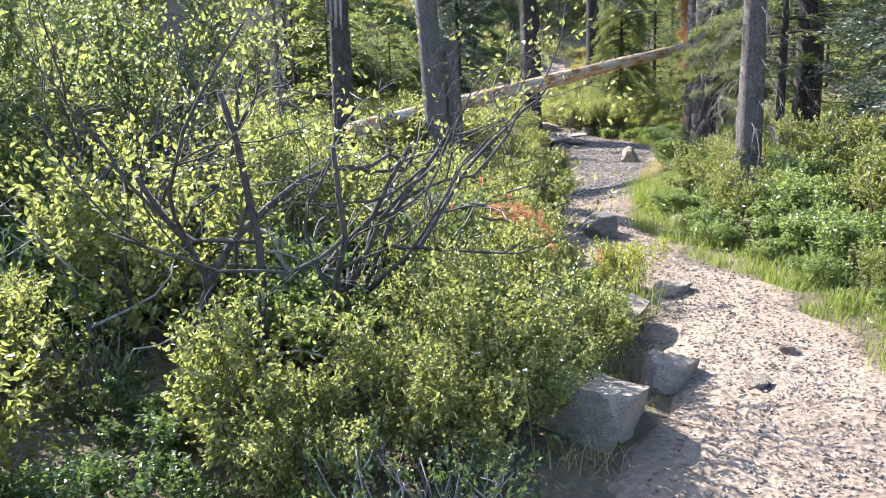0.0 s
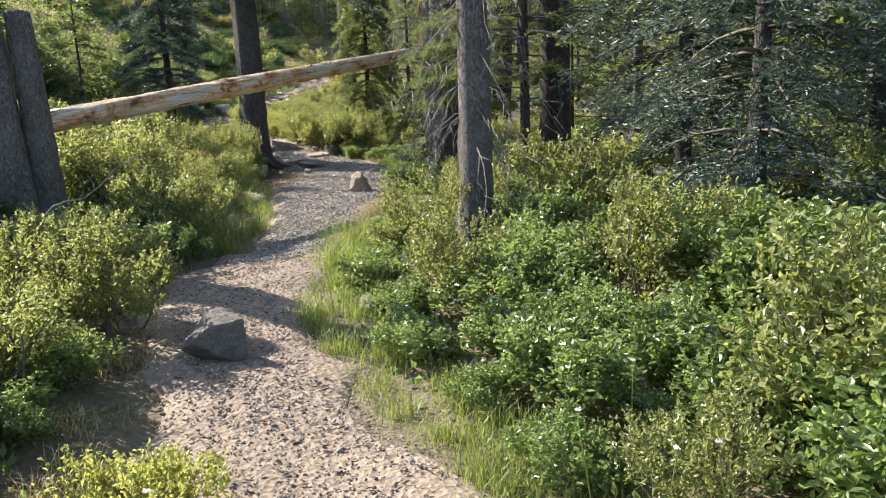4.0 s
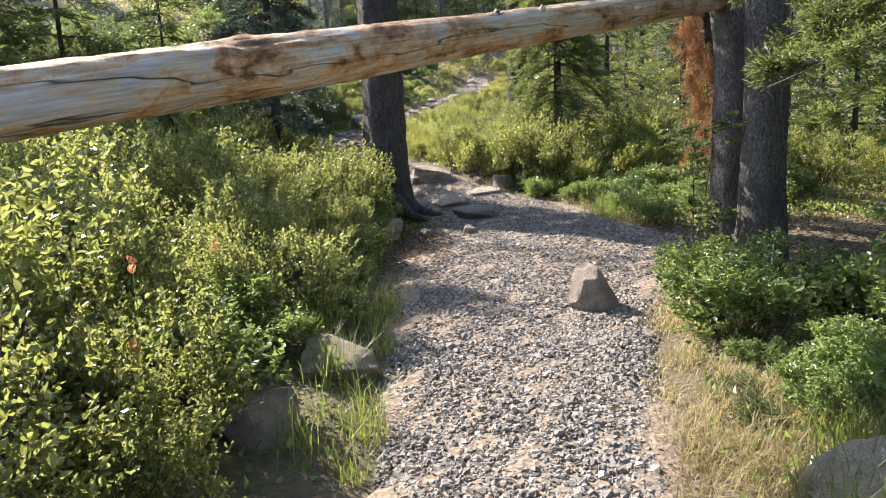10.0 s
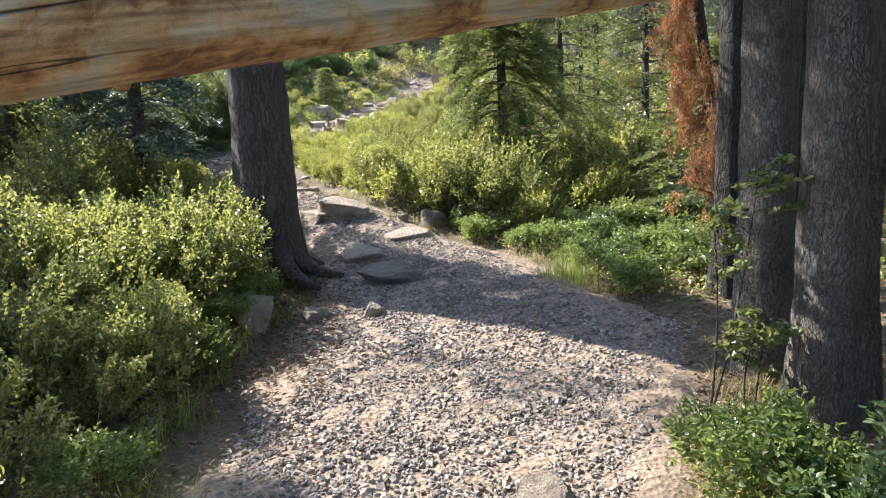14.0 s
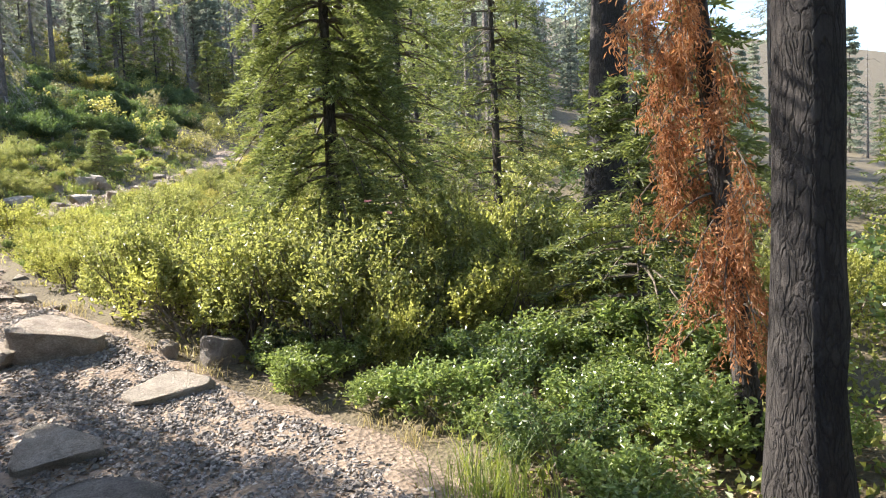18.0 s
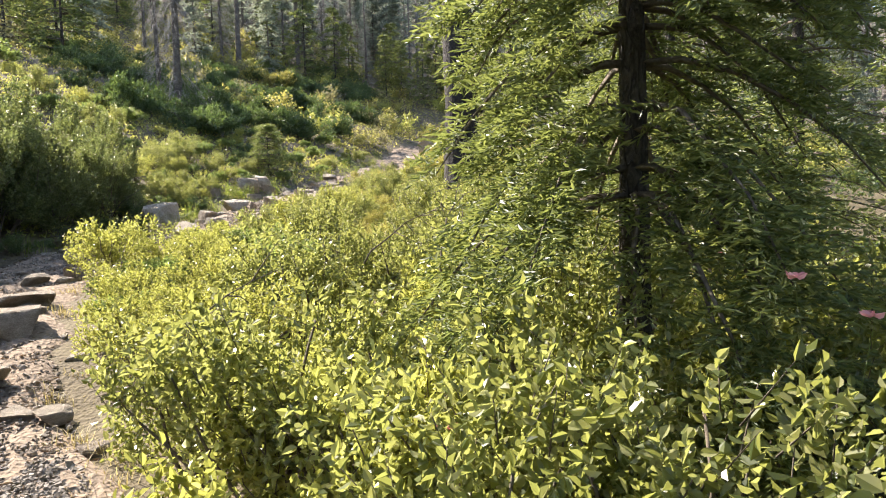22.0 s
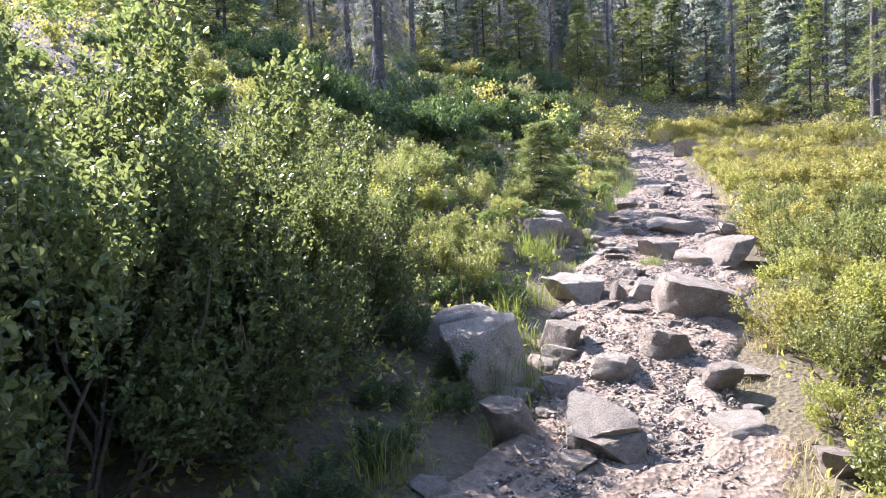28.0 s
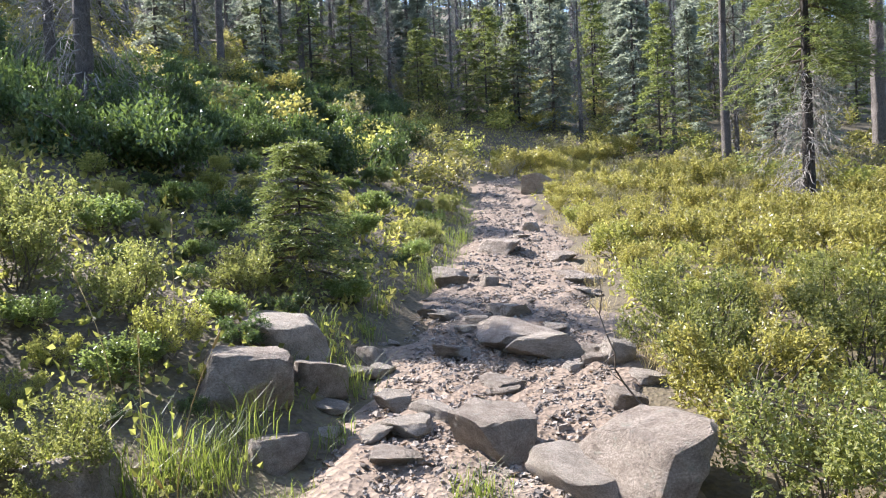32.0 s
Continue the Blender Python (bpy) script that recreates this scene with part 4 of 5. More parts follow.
for i, (x, y, r, h, c) in enumerate(((1.45, 9.5, .28, .42, 420), (4.9, 16.8, .3, .4, 380), (2.1, 11.6, .14, .3, 120), (3.45, 30.72, .14, .16, 150), (1.97, 30.84, .14, .3, 60), (2.19, 30.78, .14, .3, 60), (2.44, 30.92, .14, .3, 60), (1.54, 30.52, .14, .3, 60), (2.5, 8.6, .3, .4, 300),
                                     (2.75, 9.3, .3, .42, 320), (3.7, 10.0, .35, .4, 320), (1.3, 4.6, .18, .5, 120), (2.35, 30.9, .16, .26, 90), (1.75, 12.8, .2, .4, 160))):
    grass_tuft(x, y, r, h, c, M_GRASS, "upright tuft of bright green grass", 70 + i)

# ---- trees ----


def trunk_mesh(name, height, dia, mat, rng, lean=(0, 0), flare=0.5, sides=20, top=0.35, ridges=0.06):
    """A tapered trunk with a flared foot, furrowed bark and a slight sway."""
    k = np.concatenate([np.linspace(0, 0.12, 9), np.linspace(0.16, 1, 14)])
    z = k * height - 0.15
    r = dia / 2 * ((1 - k) * (1 - top) + top) * (1 + flare * np.exp(-np.maximum(z, 0) / (dia * 0.7)))
    cx = lean[0] * z + 0.04 * dia * np.sin(z * 1.1)
    cy = lean[1] * z + 0.04 * dia * np.cos(z * 0.9)
    ang = np.linspace(0, 2 * np.pi, sides, endpoint=False)
    lobes = 1 + flare * 0.35 * np.exp(-np.maximum(z, 0) / (dia * 0.6))[:, None] * np.sin(ang * 5 + 1)[None]
    rug = 1 + ridges * rng.standard_normal((1, sides)) + ridges * 0.6 * rng.standard_normal((len(z), sides))
    R = r[:, None] * lobes * rug
    V = np.stack([cx[:, None] + R * np.cos(ang), cy[:, None] + R * np.sin(ang), np.repeat(z[:, None], sides, 1)], -1).reshape(-1, 3)
    n = len(z)
    i = np.arange(n - 1)[:, None] * sides
    j, j2 = np.arange(sides)[None], (np.arange(sides)[None] + 1) % sides
    F = list(np.stack([i + j, i + j2, i + sides + j2, i + sides + j], -1).reshape(-1, 4)) + [np.arange((n - 1) * sides, n * sides)]
    return mesh_data(name, V, F, mat, True)


def needles(name, bases, ways, spread_l, rng, mat, per=7, nl=0.05, nw=0.012):
    """Sprays of flat needles along short twigs."""
    n = len(bases)
    k = np.repeat(np.linspace(0.05, 1.0, per)[None], n, 0)
    ways = unit(ways)
    pos = bases[:, None] + ways[:, None] * (spread_l * k)[..., None]
    flat = unit(np.cross(ways, np.array([0, 0, 1.0]) + 0.25 * rng.standard_normal((n, 3))))
    sgn = np.where(np.arange(per) % 2 == 0, 1.0, -1.0)[None, :, None]
    w = ways[:, None] * 0.75 + flat[:, None] * sgn * 0.75 + rng.standard_normal((n, per, 3)) * 0.28
    return leaves_mesh(name, pos.reshape(-1, 3), w.reshape(-1, 3), nl, nw, mat, rng, 0.1, False)


def conifer(label, seed, height, dia, low, reach, whorls, arms, sprays, per, nl, nw, mat=None, bark=None, droop=0.35, name="fir_tree", dead_below=0.0, lean=(0, 0), segs=6, wisps=6, thick=1.0, wood=None):
    """A fir: trunk, limbs in whorls, needle sprays on the limbs; bare limbs below if dead_below is set."""
    rng = np.random.default_rng(seed)
    root = new(name)
    part_mesh("trunk", trunk_mesh("trunk", height, dia, bark or M_BARK, rng, lean, 0.28, 14, 0.06), root)
    limbs, bare = Tubes(), Tubes()
    bases, ways = [], []
    for w in range(whorls):
        f = (w + rng.uniform(-0.3, 0.3)) / whorls
        z = low + (height - low) * max(f, 0)
        ln = reach * (1 - max(f, 0)) ** 0.8 + 0.12
        for _ in range(arms):
            a = rng.uniform(0, 6.283)
            L = ln * rng.uniform(0.65, 1.15)
            d = np.array([math.cos(a), math.sin(a), 0])
            s = np.linspace(0, 1, segs)
            c0 = np.array([lean[0] * z, lean[1] * z, z])
            line = c0 + d * (L * s)[:, None] + np.array([0, 0, 1.0]) * (L * (0.12 * s - droop * s ** 2))[:, None]
            line += rng.standard_normal((segs, 3)) * 0.015 * s[:, None]
            rr = np.linspace(0.012 + dia * 0.05, 0.003, segs)
            if z < dead_below:
                L *= 0.55
                line = c0 + d * (L * s)[:, None] + np.array([0, 0, 1.0]) * (L * (0.1 * s - droop * 1.3 * s ** 2))[:, None] + rng.standard_normal((segs, 3)) * 0.05 * s[:, None]
                bare.add(line, rr * 0.22 * thick, 3)
                for q in range(wisps):
                    t = rng.uniform(0.3, 1.0)
                    p = c0 + d * L * t + np.array([0, 0, L * (0.1 * t - droop * 1.3 * t * t)])
                    e = p + (d * 0.3 + rng.standard_normal(3) * 0.45 + np.array([0, 0, -0.5])) * L * 0.26
                    m = (p + e) / 2 + rng.standard_normal(3) * 0.06 * L
                    bare.add(np.array([p, m, e]), np.array((0.003, 0.0022, 0.0012)) * thick, 3)
                continue
            limbs.add(line, rr, 3)
            t = np.sqrt(rng.uniform(0.03, 1.0, sprays))
            p = c0 + d * (L * t)[:, None] + np.array([0, 0, 1.0]) * (L * (0.12 * t - droop * t * t))[:, None]
            side = np.cross(d, np.array([0, 0, 1.0]))
            sg = np.where(rng.random(sprays) < 0.5, -1.0, 1.0)[:, None]
            bases.append(p)
            ways.append(d * 0.7 + side * sg * rng.uniform(0.3, 1.1, sprays)[:, None] + rng.standard_normal((sprays, 3)) * 0.18 - np.array([0, 0, 0.22]))
    if limbs.v:
        part_mesh("branchwork", limbs.mesh("branchwork", M_STEM), root, kind="stuff")
        part_mesh("crown", needles("crown", np.concatenate(bases), np.concatenate(ways), max(0.1, reach * 0.16), rng, mat or M_NEEDLE, per, nl, nw), root, kind="stuff")
    if bare.v:
        part_mesh("deadwood", bare.mesh("deadwood", wood or M_DEADWOOD), root, "bare grey hanging limbs", "stuff")
    return tagged(root, label, "tree")


def stand(ob, x, y, turn=0.0, scale=1.0, sink=0.0):
    ob.matrix_basis = pose(x, y, float(land(x, y)) - sink, 0, 0, turn) @ Matrix.Diagonal((scale, scale, scale, 1))
    return ob


def bough(tree, name, start, way, length, seed, mat=None, droop=0.3, sprays=90, nl=0.045, nw=0.009, label="", kind=""):
    """One leafy branch of a tree, given in the tree's own space."""
    rng = np.random.default_rng(seed)
    start, way = np.asarray(start, float), unit(np.asarray(way, float))
    t = Tubes()
    s = np.linspace(0, 1, 9)
    line = start + way * (length * s)[:, None] - np.array([0, 0, 1.0]) * (droop * length * s ** 2)[:, None] + rng.standard_normal((9, 3)) * 0.012
    t.add(line, np.linspace(0.014, 0.003, 9), 5)
    side = unit(np.cross(way, np.array([0, 0, 1.0])))
    bases, ways = [], []
    for i in range(16):
        k = rng.uniform(0.15, 1.0)
        p = start + way * length * k - np.array([0, 0, droop * length * k * k])
        d = unit(way * 0.8 + side * rng.choice((-1, 1)) * rng.uniform(0.5, 1.0) + np.array([0, 0, rng.uniform(-0.45, 0.05)]))
        ln = length * 0.42 * (1.15 - k)
        t.add(np.array([p, p + d * ln * 0.5, p + d * ln]), (0.005, 0.004, 0.002), 4)
        q = rng.uniform(0.1, 1.0, sprays // 4)
        bases.append(p + d * (ln * q)[:, None])
        ways.append(d + rng.standard_normal((len(q), 3)) * 0.5)
    limb = part_mesh(name, t.mesh(name, M_STEM), tree, label, kind)
    part_mesh("needle_spray", needles("needle_spray", np.concatenate(bases), np.concatenate(ways), 0.09, rng, mat or M_NEEDLE, 8, nl, nw), limb, kind="stuff")


# the trees close to the path
near_tree = conifer("grey-brown fir trunk with bare hanging twigs beside the path", 101, 13, 0.31, 1.0, 1.5, 44, 6, 14, 5, 0.1, 0.025, bark=M_BARK_GREY, dead_below=5.0, droop=0.9, wisps=9)
stand(near_tree, 3.78, 8.5)
# The crown is thickened to cast shade over the bend.
big_tree = conifer("stout dark conifer trunk with flared roots at the bend", 102, 17, 0.56, 3.8, 2.6, 25, 6, 56, 5, 0.12, 0.034, mat=M_NEEDLE_SHADE)
stand(big_tree, 2.25, 17.75)
for i, (a, ln) in enumerate(((-62, 0.62), (-25, 0.5), (-100, 0.6), (-140, 0.55), (35, 0.5), (100, 0.5), (160, 0.5))):
    rng = np.random.default_rng(140 + i)
    k = np.linspace(0, 1, 8)
    d = np.array([math.cos(radians(a)), math.sin(radians(a)), 0.0])
    turn = np.array([-d[1], d[0], 0.0]) * rng.uniform(-0.25, 0.25)
    line = d * (0.2 + ln * k)[:, None] + turn * (k ** 2)[:, None] + np.array([0, 0, 1.0]) * (0.2 * (1 - k) ** 2 - 0.04 * k)[:, None]
    t = Tubes()
    t.add(line, np.linspace(0.11, 0.025, 8), 8, 0.06, rng)
    part_mesh("root", t.mesh("root", M_BARK), big_tree)
stand(conifer("straight dark conifer trunk at the bend", 103, 16, 0.32, 4.6, 2.0, 18, 4, 12, 5, 0.14, 0.035, bark=M_BARK_SHADE), 6.05, 16.17)
stand(conifer("dark conifer trunk behind the others at the bend", 125, 16, 0.34, 4.6, 2.0, 18, 4, 12, 5, 0.14, 0.035), 5.95, 15.39)
bark_tree = stand(conifer("conifer trunk with furrowed grey bark", 104, 16, 0.29, 4.6, 2.0, 18, 4, 12, 5, 0.14, 0.035, bark=M_BARK_GREY), 5.22, 14.52)
stand(conifer("thick conifer trunk with furrowed bark near the path", 105, 17, 0.35, 4.6, 2.2, 18, 4, 12, 5, 0.14, 0.035, bark=M_BARK_GREY), 5.2, 13.96)
shade_tree = stand(conifer("dark conifer trunk in the shade", 106, 15, 0.36, 2.6, 2.0, 24, 4, 20, 6, 0.1, 0.024, mat=M_NEEDLE_SHADE), 6.7, 12.9)
for i, (z, dx, dy, ln) in enumerate(((2.1, -1, -0.1, 1.6), (1.75, -1, -0.3, 1.5), (2.4, -1, 0.1, 1.6), (1.4, -0.9, -0.45, 1.4), (2.6, -0.8, -0.6, 1.7), (1.9, -0.6, -0.9, 1.5))):
    bough(shade_tree, "bough", (-0.12, 0, z), (dx, dy, 0.12), ln, 160 + i, sprays=120, label="low leafy fir bough")
stand(conifer("dark conifer trunk in the shade", 107, 15, 0.36, 3.0, 2.0, 18, 4, 12, 5, 0.14, 0.035), 7.9, 14.8)
edge_tree = stand(conifer("young fir with low sunlit boughs over the grass", 114, 9, 0.16, 2.2, 1.5, 24, 4, 20, 6, 0.09, 0.022), 5.75, 11.8)
for i, (z, dx, dy, ln) in enumerate(((1.75, -1, 0.0, 1.75), (1.95, -1, 0.3, 1.5), (2.15, -1, -0.15, 1.7), (1.5, -0.95, 0.2, 1.3), (2.3, -0.9, 0.5, 1.6), (1.85, -0.8, -0.5, 1.5), (2.5, -1, 0.1, 1.5))):
    bough(edge_tree, "bough", (-0.05, 0, z), (dx, dy, 0.1), ln, 170 + i, sprays=150, label="low leafy fir bough")
stand(conifer("dark leaning conifer trunk behind the bushes", 108, 15, 0.62, 5.0, 2.2, 18, 4, 12, 5, 0.14, 0.035, bark=M_BARK_SHADE, lean=(0.06, 0.0)), 9.55, 22.1)
stand(conifer("dark conifer trunk standing above the bushes", 109, 15, 0.62, 4.4, 1.9, 18, 4, 12, 5, 0.14, 0.035, bark=M_BARK_SHADE), 6.3, 29.2)
stand(conifer("young green fir with branches down to the bushes", 110, 5.8, 0.17, 1.2, 0.95, 30, 6, 70, 11, 0.055, 0.012, droop=0.8), 5.33, 20.75)

stand(conifer("small dark fir among the hillside shrubs", 112, 1.15, 0.05, 0.08, 0.42, 18, 6, 26, 6, 0.04, 0.01), 2.8, 33.6)
# Fir added as an occluder, so that its shade falls on the gravel.
stand(conifer("dark fir behind the big tree at the bend", 126, 6.6, 0.2, 0.9, 1.0, 28, 6, 40, 5, 0.1, 0.028, mat=M_NEEDLE_SHADE, droop=0.45), 0.5, 20.4)
stand(conifer("small green fir sapling among the bushes", 113, 2.3, 0.07, 0.15, 0.85, 20, 6, 26, 6, 0.055, 0.014), 7.0, 18.3)
stand(conifer("young green fir behind the bushes", 115, 6.5, 0.16, 0.4, 1.3, 30, 6, 22, 6, 0.08, 0.02, droop=0.45), 7.3, 24.0)
stand(conifer("young green fir behind the bushes", 116, 7.5, 0.18, 0.4, 1.4, 30, 6, 22, 6, 0.08, 0.02, droop=0.45), 9.6, 25.2)
stand(conifer("dark fir beside the lower path", 117, 7, 0.2, 0.5, 1.5, 30, 6, 34, 5, 0.09, 0.026, mat=M_NEEDLE_SHADE, droop=0.45), 6.3, 7.9)
stand(conifer("dense dark fir beside the lower path", 119, 8, 0.22, 0.4, 1.5, 30, 6, 34, 5, 0.09, 0.026, mat=M_NEEDLE_SHADE, droop=0.5), 7.0, 9.9)
stand(conifer("fir with green boughs at the edge of the clearing", 118, 8, 0.22, 0.4, 1.5, 34, 6, 46, 6, 0.09, 0.022, droop=0.6, dead_below=2.6, wisps=12, thick=2.0, wood=M_TWIG), 11.3, 38.3)


def rust_fir(x, y, seed, height):
    """A dead young fir: thin leaning trunk, short limbs hung with dense clumps of rust needles."""
    rng = np.random.default_rng(seed)
    root = new("fir_tree")
    lean = np.array([-0.13, 0.02, 1.0])
    part_mesh("trunk", trunk_mesh("trunk", height, 0.13, M_BARK, rng, (lean[0], lean[1]), 0.3, 14, 0.3), root)
    t, bases, ways = Tubes(), [], []
    for i in range(64):
        z = 0.75 + (height - 0.9) * i / 64
        a = rng.uniform(1.9, 4.6) if rng.random() < 0.72 else rng.uniform(0, 6.283)
        d = np.array([math.cos(a), math.sin(a), 0.0])
        ln = rng.uniform(0.2, 0.5) * (1.0 - 0.35 * i / 64)
        k = np.linspace(0, 1, 6)
        line = lean * z + d * (ln * k)[:, None] + np.array([0, 0, 1.0]) * (0.1 * ln * k - 0.75 * ln * k ** 2)[:, None]
        t.add(line, np.linspace(0.008, 0.002, 6), 4)
        if rng.random() < 0.22:
            continue
        for q in range(7):
            u = rng.uniform(0.35, 1.0)
            p = lean * z + d * ln * u + np.array([0, 0, ln * (0.1 * u - 0.75 * u * u)])
            drop = rng.uniform(0.12, 0.34)
            w = np.array([rng.normal(0, 0.25), rng.normal(0, 0.25), -1.0])
            t.add(np.array([p, p + w * drop * 0.5 + rng.standard_normal(3) * 0.01, p + w * drop]), (0.0025, 0.002, 0.001), 3)
            m = rng.uniform(0, 1, 60)[:, None]
            bases.append(p + w * drop * m + rng.standard_normal((60, 3)) * 0.018)
            ways.append(w + rng.standard_normal((60, 3)) * 0.75)
    part_mesh("branchwork", t.mesh("branchwork", M_STEM), root, kind="stuff")
    part_mesh("crown", leaves_mesh("crown", np.concatenate(bases), np.concatenate(ways), 0.042, 0.009, M_NEEDLE_DEAD, rng, 0.1, False), root, "hanging rust-orange dead needles", "stuff")
    tagged(root, "dead young fir hung with rust-orange needles", "tree")
    stand(root, x, y)


rust_fir(6.38, 16.72, 111, 4.4)


def sapling(x, y, seed, height, spread_r, count, label):
    """A thin sapling: a few upright stems and broad leaves held in loose level sprays."""
    rng = np.random.default_rng(seed)
    root = new("sapling")
    t, base, way = Tubes(), [], []
    for _ in range(2):
        tip = np.array([rng.uniform(-1, 1) * spread_r * 0.5, rng.uniform(-1, 1) * spread_r * 0.5, height * rng.uniform(0.8, 1.05)])
        k = np.linspace(0, 1, 7)[:, None]
        t.add(tip * k + np.sin(k * 3.1) * rng.standard_normal(3) * 0.03 - np.array([0, 0, 0.05]), np.linspace(0.007, 0.002, 7), 5)
        for _ in range(12):
            q = rng.uniform(0.55, 1.0)
            a = rng.uniform(0, 6.3)
            d = np.array([math.cos(a), math.sin(a), rng.uniform(-0.1, 0.25)])
            p, e = tip * q, tip * q + d * spread_r * rng.uniform(0.4, 0.9)
            t.add(np.array([p, (p + e) / 2 + np.array([0, 0, 0.02]), e]), (0.003, 0.0022, 0.0014), 4)
            s = rng.uniform(0.25, 1.05, count)[:, None]
            base.append(p + (e - p) * s)
            way.append(d * 0.6 + rng.standard_normal((count, 3)) * np.array([0.8, 0.8, 0.3]))
    part_mesh("stem", t.mesh("stem", M_BARK), root, kind="stuff")
    part_mesh("foliage", leaves_mesh("foliage", np.concatenate(base), np.concatenate(way), 0.046, 0.038, M_LEAF_ALDER, rng), root, kind="stuff")
    tagged(root, label, "sapling")
    stand(root, x, y)


sapling(4.72, 14.2, 180, 1.25, 0.36, 22, "thin broad-leaved sapling in front of the trunks")
sapling(4.78, 13.95, 181, 0.62, 0.22, 14, "small broad-leaved sapling at the foot of the trunks")


def snag():
    rng = np.random.default_rng(120)
    root = new("dead_snag")
    part_mesh("trunk", trunk_mesh("trunk", 5.0, 0.36, M_BARK_GREY, rng, (-0.05, 0.02), 0.4, 16, 0.6), root)
    stump = part_mesh("broken_stem", trunk_mesh("broken_stem", 2.2, 0.26, M_BARK_GREY, rng, (-0.03, 0.0), 0.4, 14, 0.75), root, "broken-off second stem")
    stump.location = (0.24, 0.1, 0)
    tagged(root, "dead double-stemmed snag with a broken stem", "tree snag")
    stand(root, -0.06, 9.35)
    stump = new("broken_stump")
    part_mesh("trunk", trunk_mesh("trunk", 3.6, 0.34, M_BARK, rng, (0.02, 0.0), 0.4, 16, 0.7), stump)
    torn = Tubes()
    for q in range(5):
        a = 0.4 + q * 0.5
        p = np.array([0.13 * math.cos(a), -0.13 * math.sin(a), 2.0 + 0.1 * q])
        torn.add(np.array([p, p + np.array([0.02, -0.02, 0.45]), p + np.array([0.03, -0.01, 0.8])]), (0.03, 0.028, 0.006), 5)
    part_mesh("torn_wood", torn.mesh("torn_wood", M_TWIG), stump, "pale torn splinters", "stuff")
    tagged(stump, "tall dark broken tree stump with torn pale wood", "tree stump")
    stand(stump, -1.46, 9.92)


snag()


def fallen_log():
    """A barkless log along its own x axis, laid from a low end to a high one."""
    rng = np.random.default_rng(121)
    root = new("fallen_log")
    a, b = Vector((-1.2, 8.9, 1.38)), Vector((5.3, 14.74, 2.8))
    length = (b - a).length
    n, sides = 260, 44
    x = np.linspace(0, length, n)
    ang = np.linspace(0, 2 * np.pi, sides, endpoint=False)
    rad = np.interp(x, (0, 2.5, 5.0, length), (0.1, 0.104, 0.108, 0.09))
    R = rad[:, None] * np.ones((1, sides))
    for i in range(n):
        for j in range(sides):
            q = Vector((x[i] * 1.1, math.cos(ang[j]) * 0.9, math.sin(ang[j]) * 0.9))
            scar = math.exp(-((x[i] - 3.9) / 0.55) ** 2) + 0.8 * math.exp(-((x[i] - 1.7) / 0.5) ** 2)
            R[i, j] *= 1 + 0.08 * noise.noise(q * 1.6) + 0.04 * noise.noise(q * 5.0 + Vector((7, 0, 0))) + scar * (0.05 + 0.12 * noise.noise(q * 6.0) + 0.06 * noise.noise(q * 15.0))
    sway = 0.02 * np.sin(x * 1.3)
    V = np.stack([np.repeat(x[:, None], sides, 1), R * np.cos(ang) + sway[:, None], R * np.sin(ang)], -1).reshape(-1, 3)
    i = np.arange(n - 1)[:, None] * sides
    j, j2 = np.arange(sides)[None], (np.arange(sides)[None] + 1) % sides
    F = list(np.stack([i + j, i + j2, i + sides + j2, i + sides + j], -1).reshape(-1, 4)) + [np.arange(sides)[::-1], np.arange((n - 1) * sides, n * sides)]
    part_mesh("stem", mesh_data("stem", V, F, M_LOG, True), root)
    for q in range(14):
        s, t = rng.uniform(0.06, 0.95) * length, rng.uniform(0, 6.28)
        r = float(np.interp(s, (0, length), (0.102, 0.09)))
        d = np.array([rng.uniform(-0.3, 0.3), math.cos(t), math.sin(t)])
        c = np.array([s, 0, 0])
        knot = Tubes()
        knot.add(np.array([c + d * r * 0.75, c + d * r * 1.04, c + d * (r + rng.uniform(0.008, 0.035))]), (0.024, 0.018, 0.012), 8)
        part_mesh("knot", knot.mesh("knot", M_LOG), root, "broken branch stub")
    root.matrix_basis = Matrix.Translation(a) @ (b - a).to_track_quat("X", "Z").to_matrix().to_4x4()
    tagged(root, "barkless weathered log fallen across above the path", "log")


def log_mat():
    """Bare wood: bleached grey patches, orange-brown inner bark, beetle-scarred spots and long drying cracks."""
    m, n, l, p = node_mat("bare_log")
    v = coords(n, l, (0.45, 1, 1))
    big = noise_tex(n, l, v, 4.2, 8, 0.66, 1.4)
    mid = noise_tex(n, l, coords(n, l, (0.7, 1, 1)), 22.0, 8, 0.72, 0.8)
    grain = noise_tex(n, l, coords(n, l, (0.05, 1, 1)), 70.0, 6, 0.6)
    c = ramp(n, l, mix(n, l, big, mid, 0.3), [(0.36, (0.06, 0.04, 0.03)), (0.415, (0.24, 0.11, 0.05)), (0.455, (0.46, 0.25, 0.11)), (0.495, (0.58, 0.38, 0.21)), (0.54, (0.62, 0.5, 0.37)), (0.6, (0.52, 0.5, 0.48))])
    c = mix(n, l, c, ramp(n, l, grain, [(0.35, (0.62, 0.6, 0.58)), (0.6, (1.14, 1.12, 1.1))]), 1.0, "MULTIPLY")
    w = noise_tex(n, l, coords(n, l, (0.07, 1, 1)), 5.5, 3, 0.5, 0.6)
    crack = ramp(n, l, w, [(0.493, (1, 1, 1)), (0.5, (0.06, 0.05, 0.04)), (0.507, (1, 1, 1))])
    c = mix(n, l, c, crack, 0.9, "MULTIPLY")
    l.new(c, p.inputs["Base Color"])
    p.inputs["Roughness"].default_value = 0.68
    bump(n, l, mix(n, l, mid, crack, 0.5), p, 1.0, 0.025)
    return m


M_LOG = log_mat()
fallen_log()


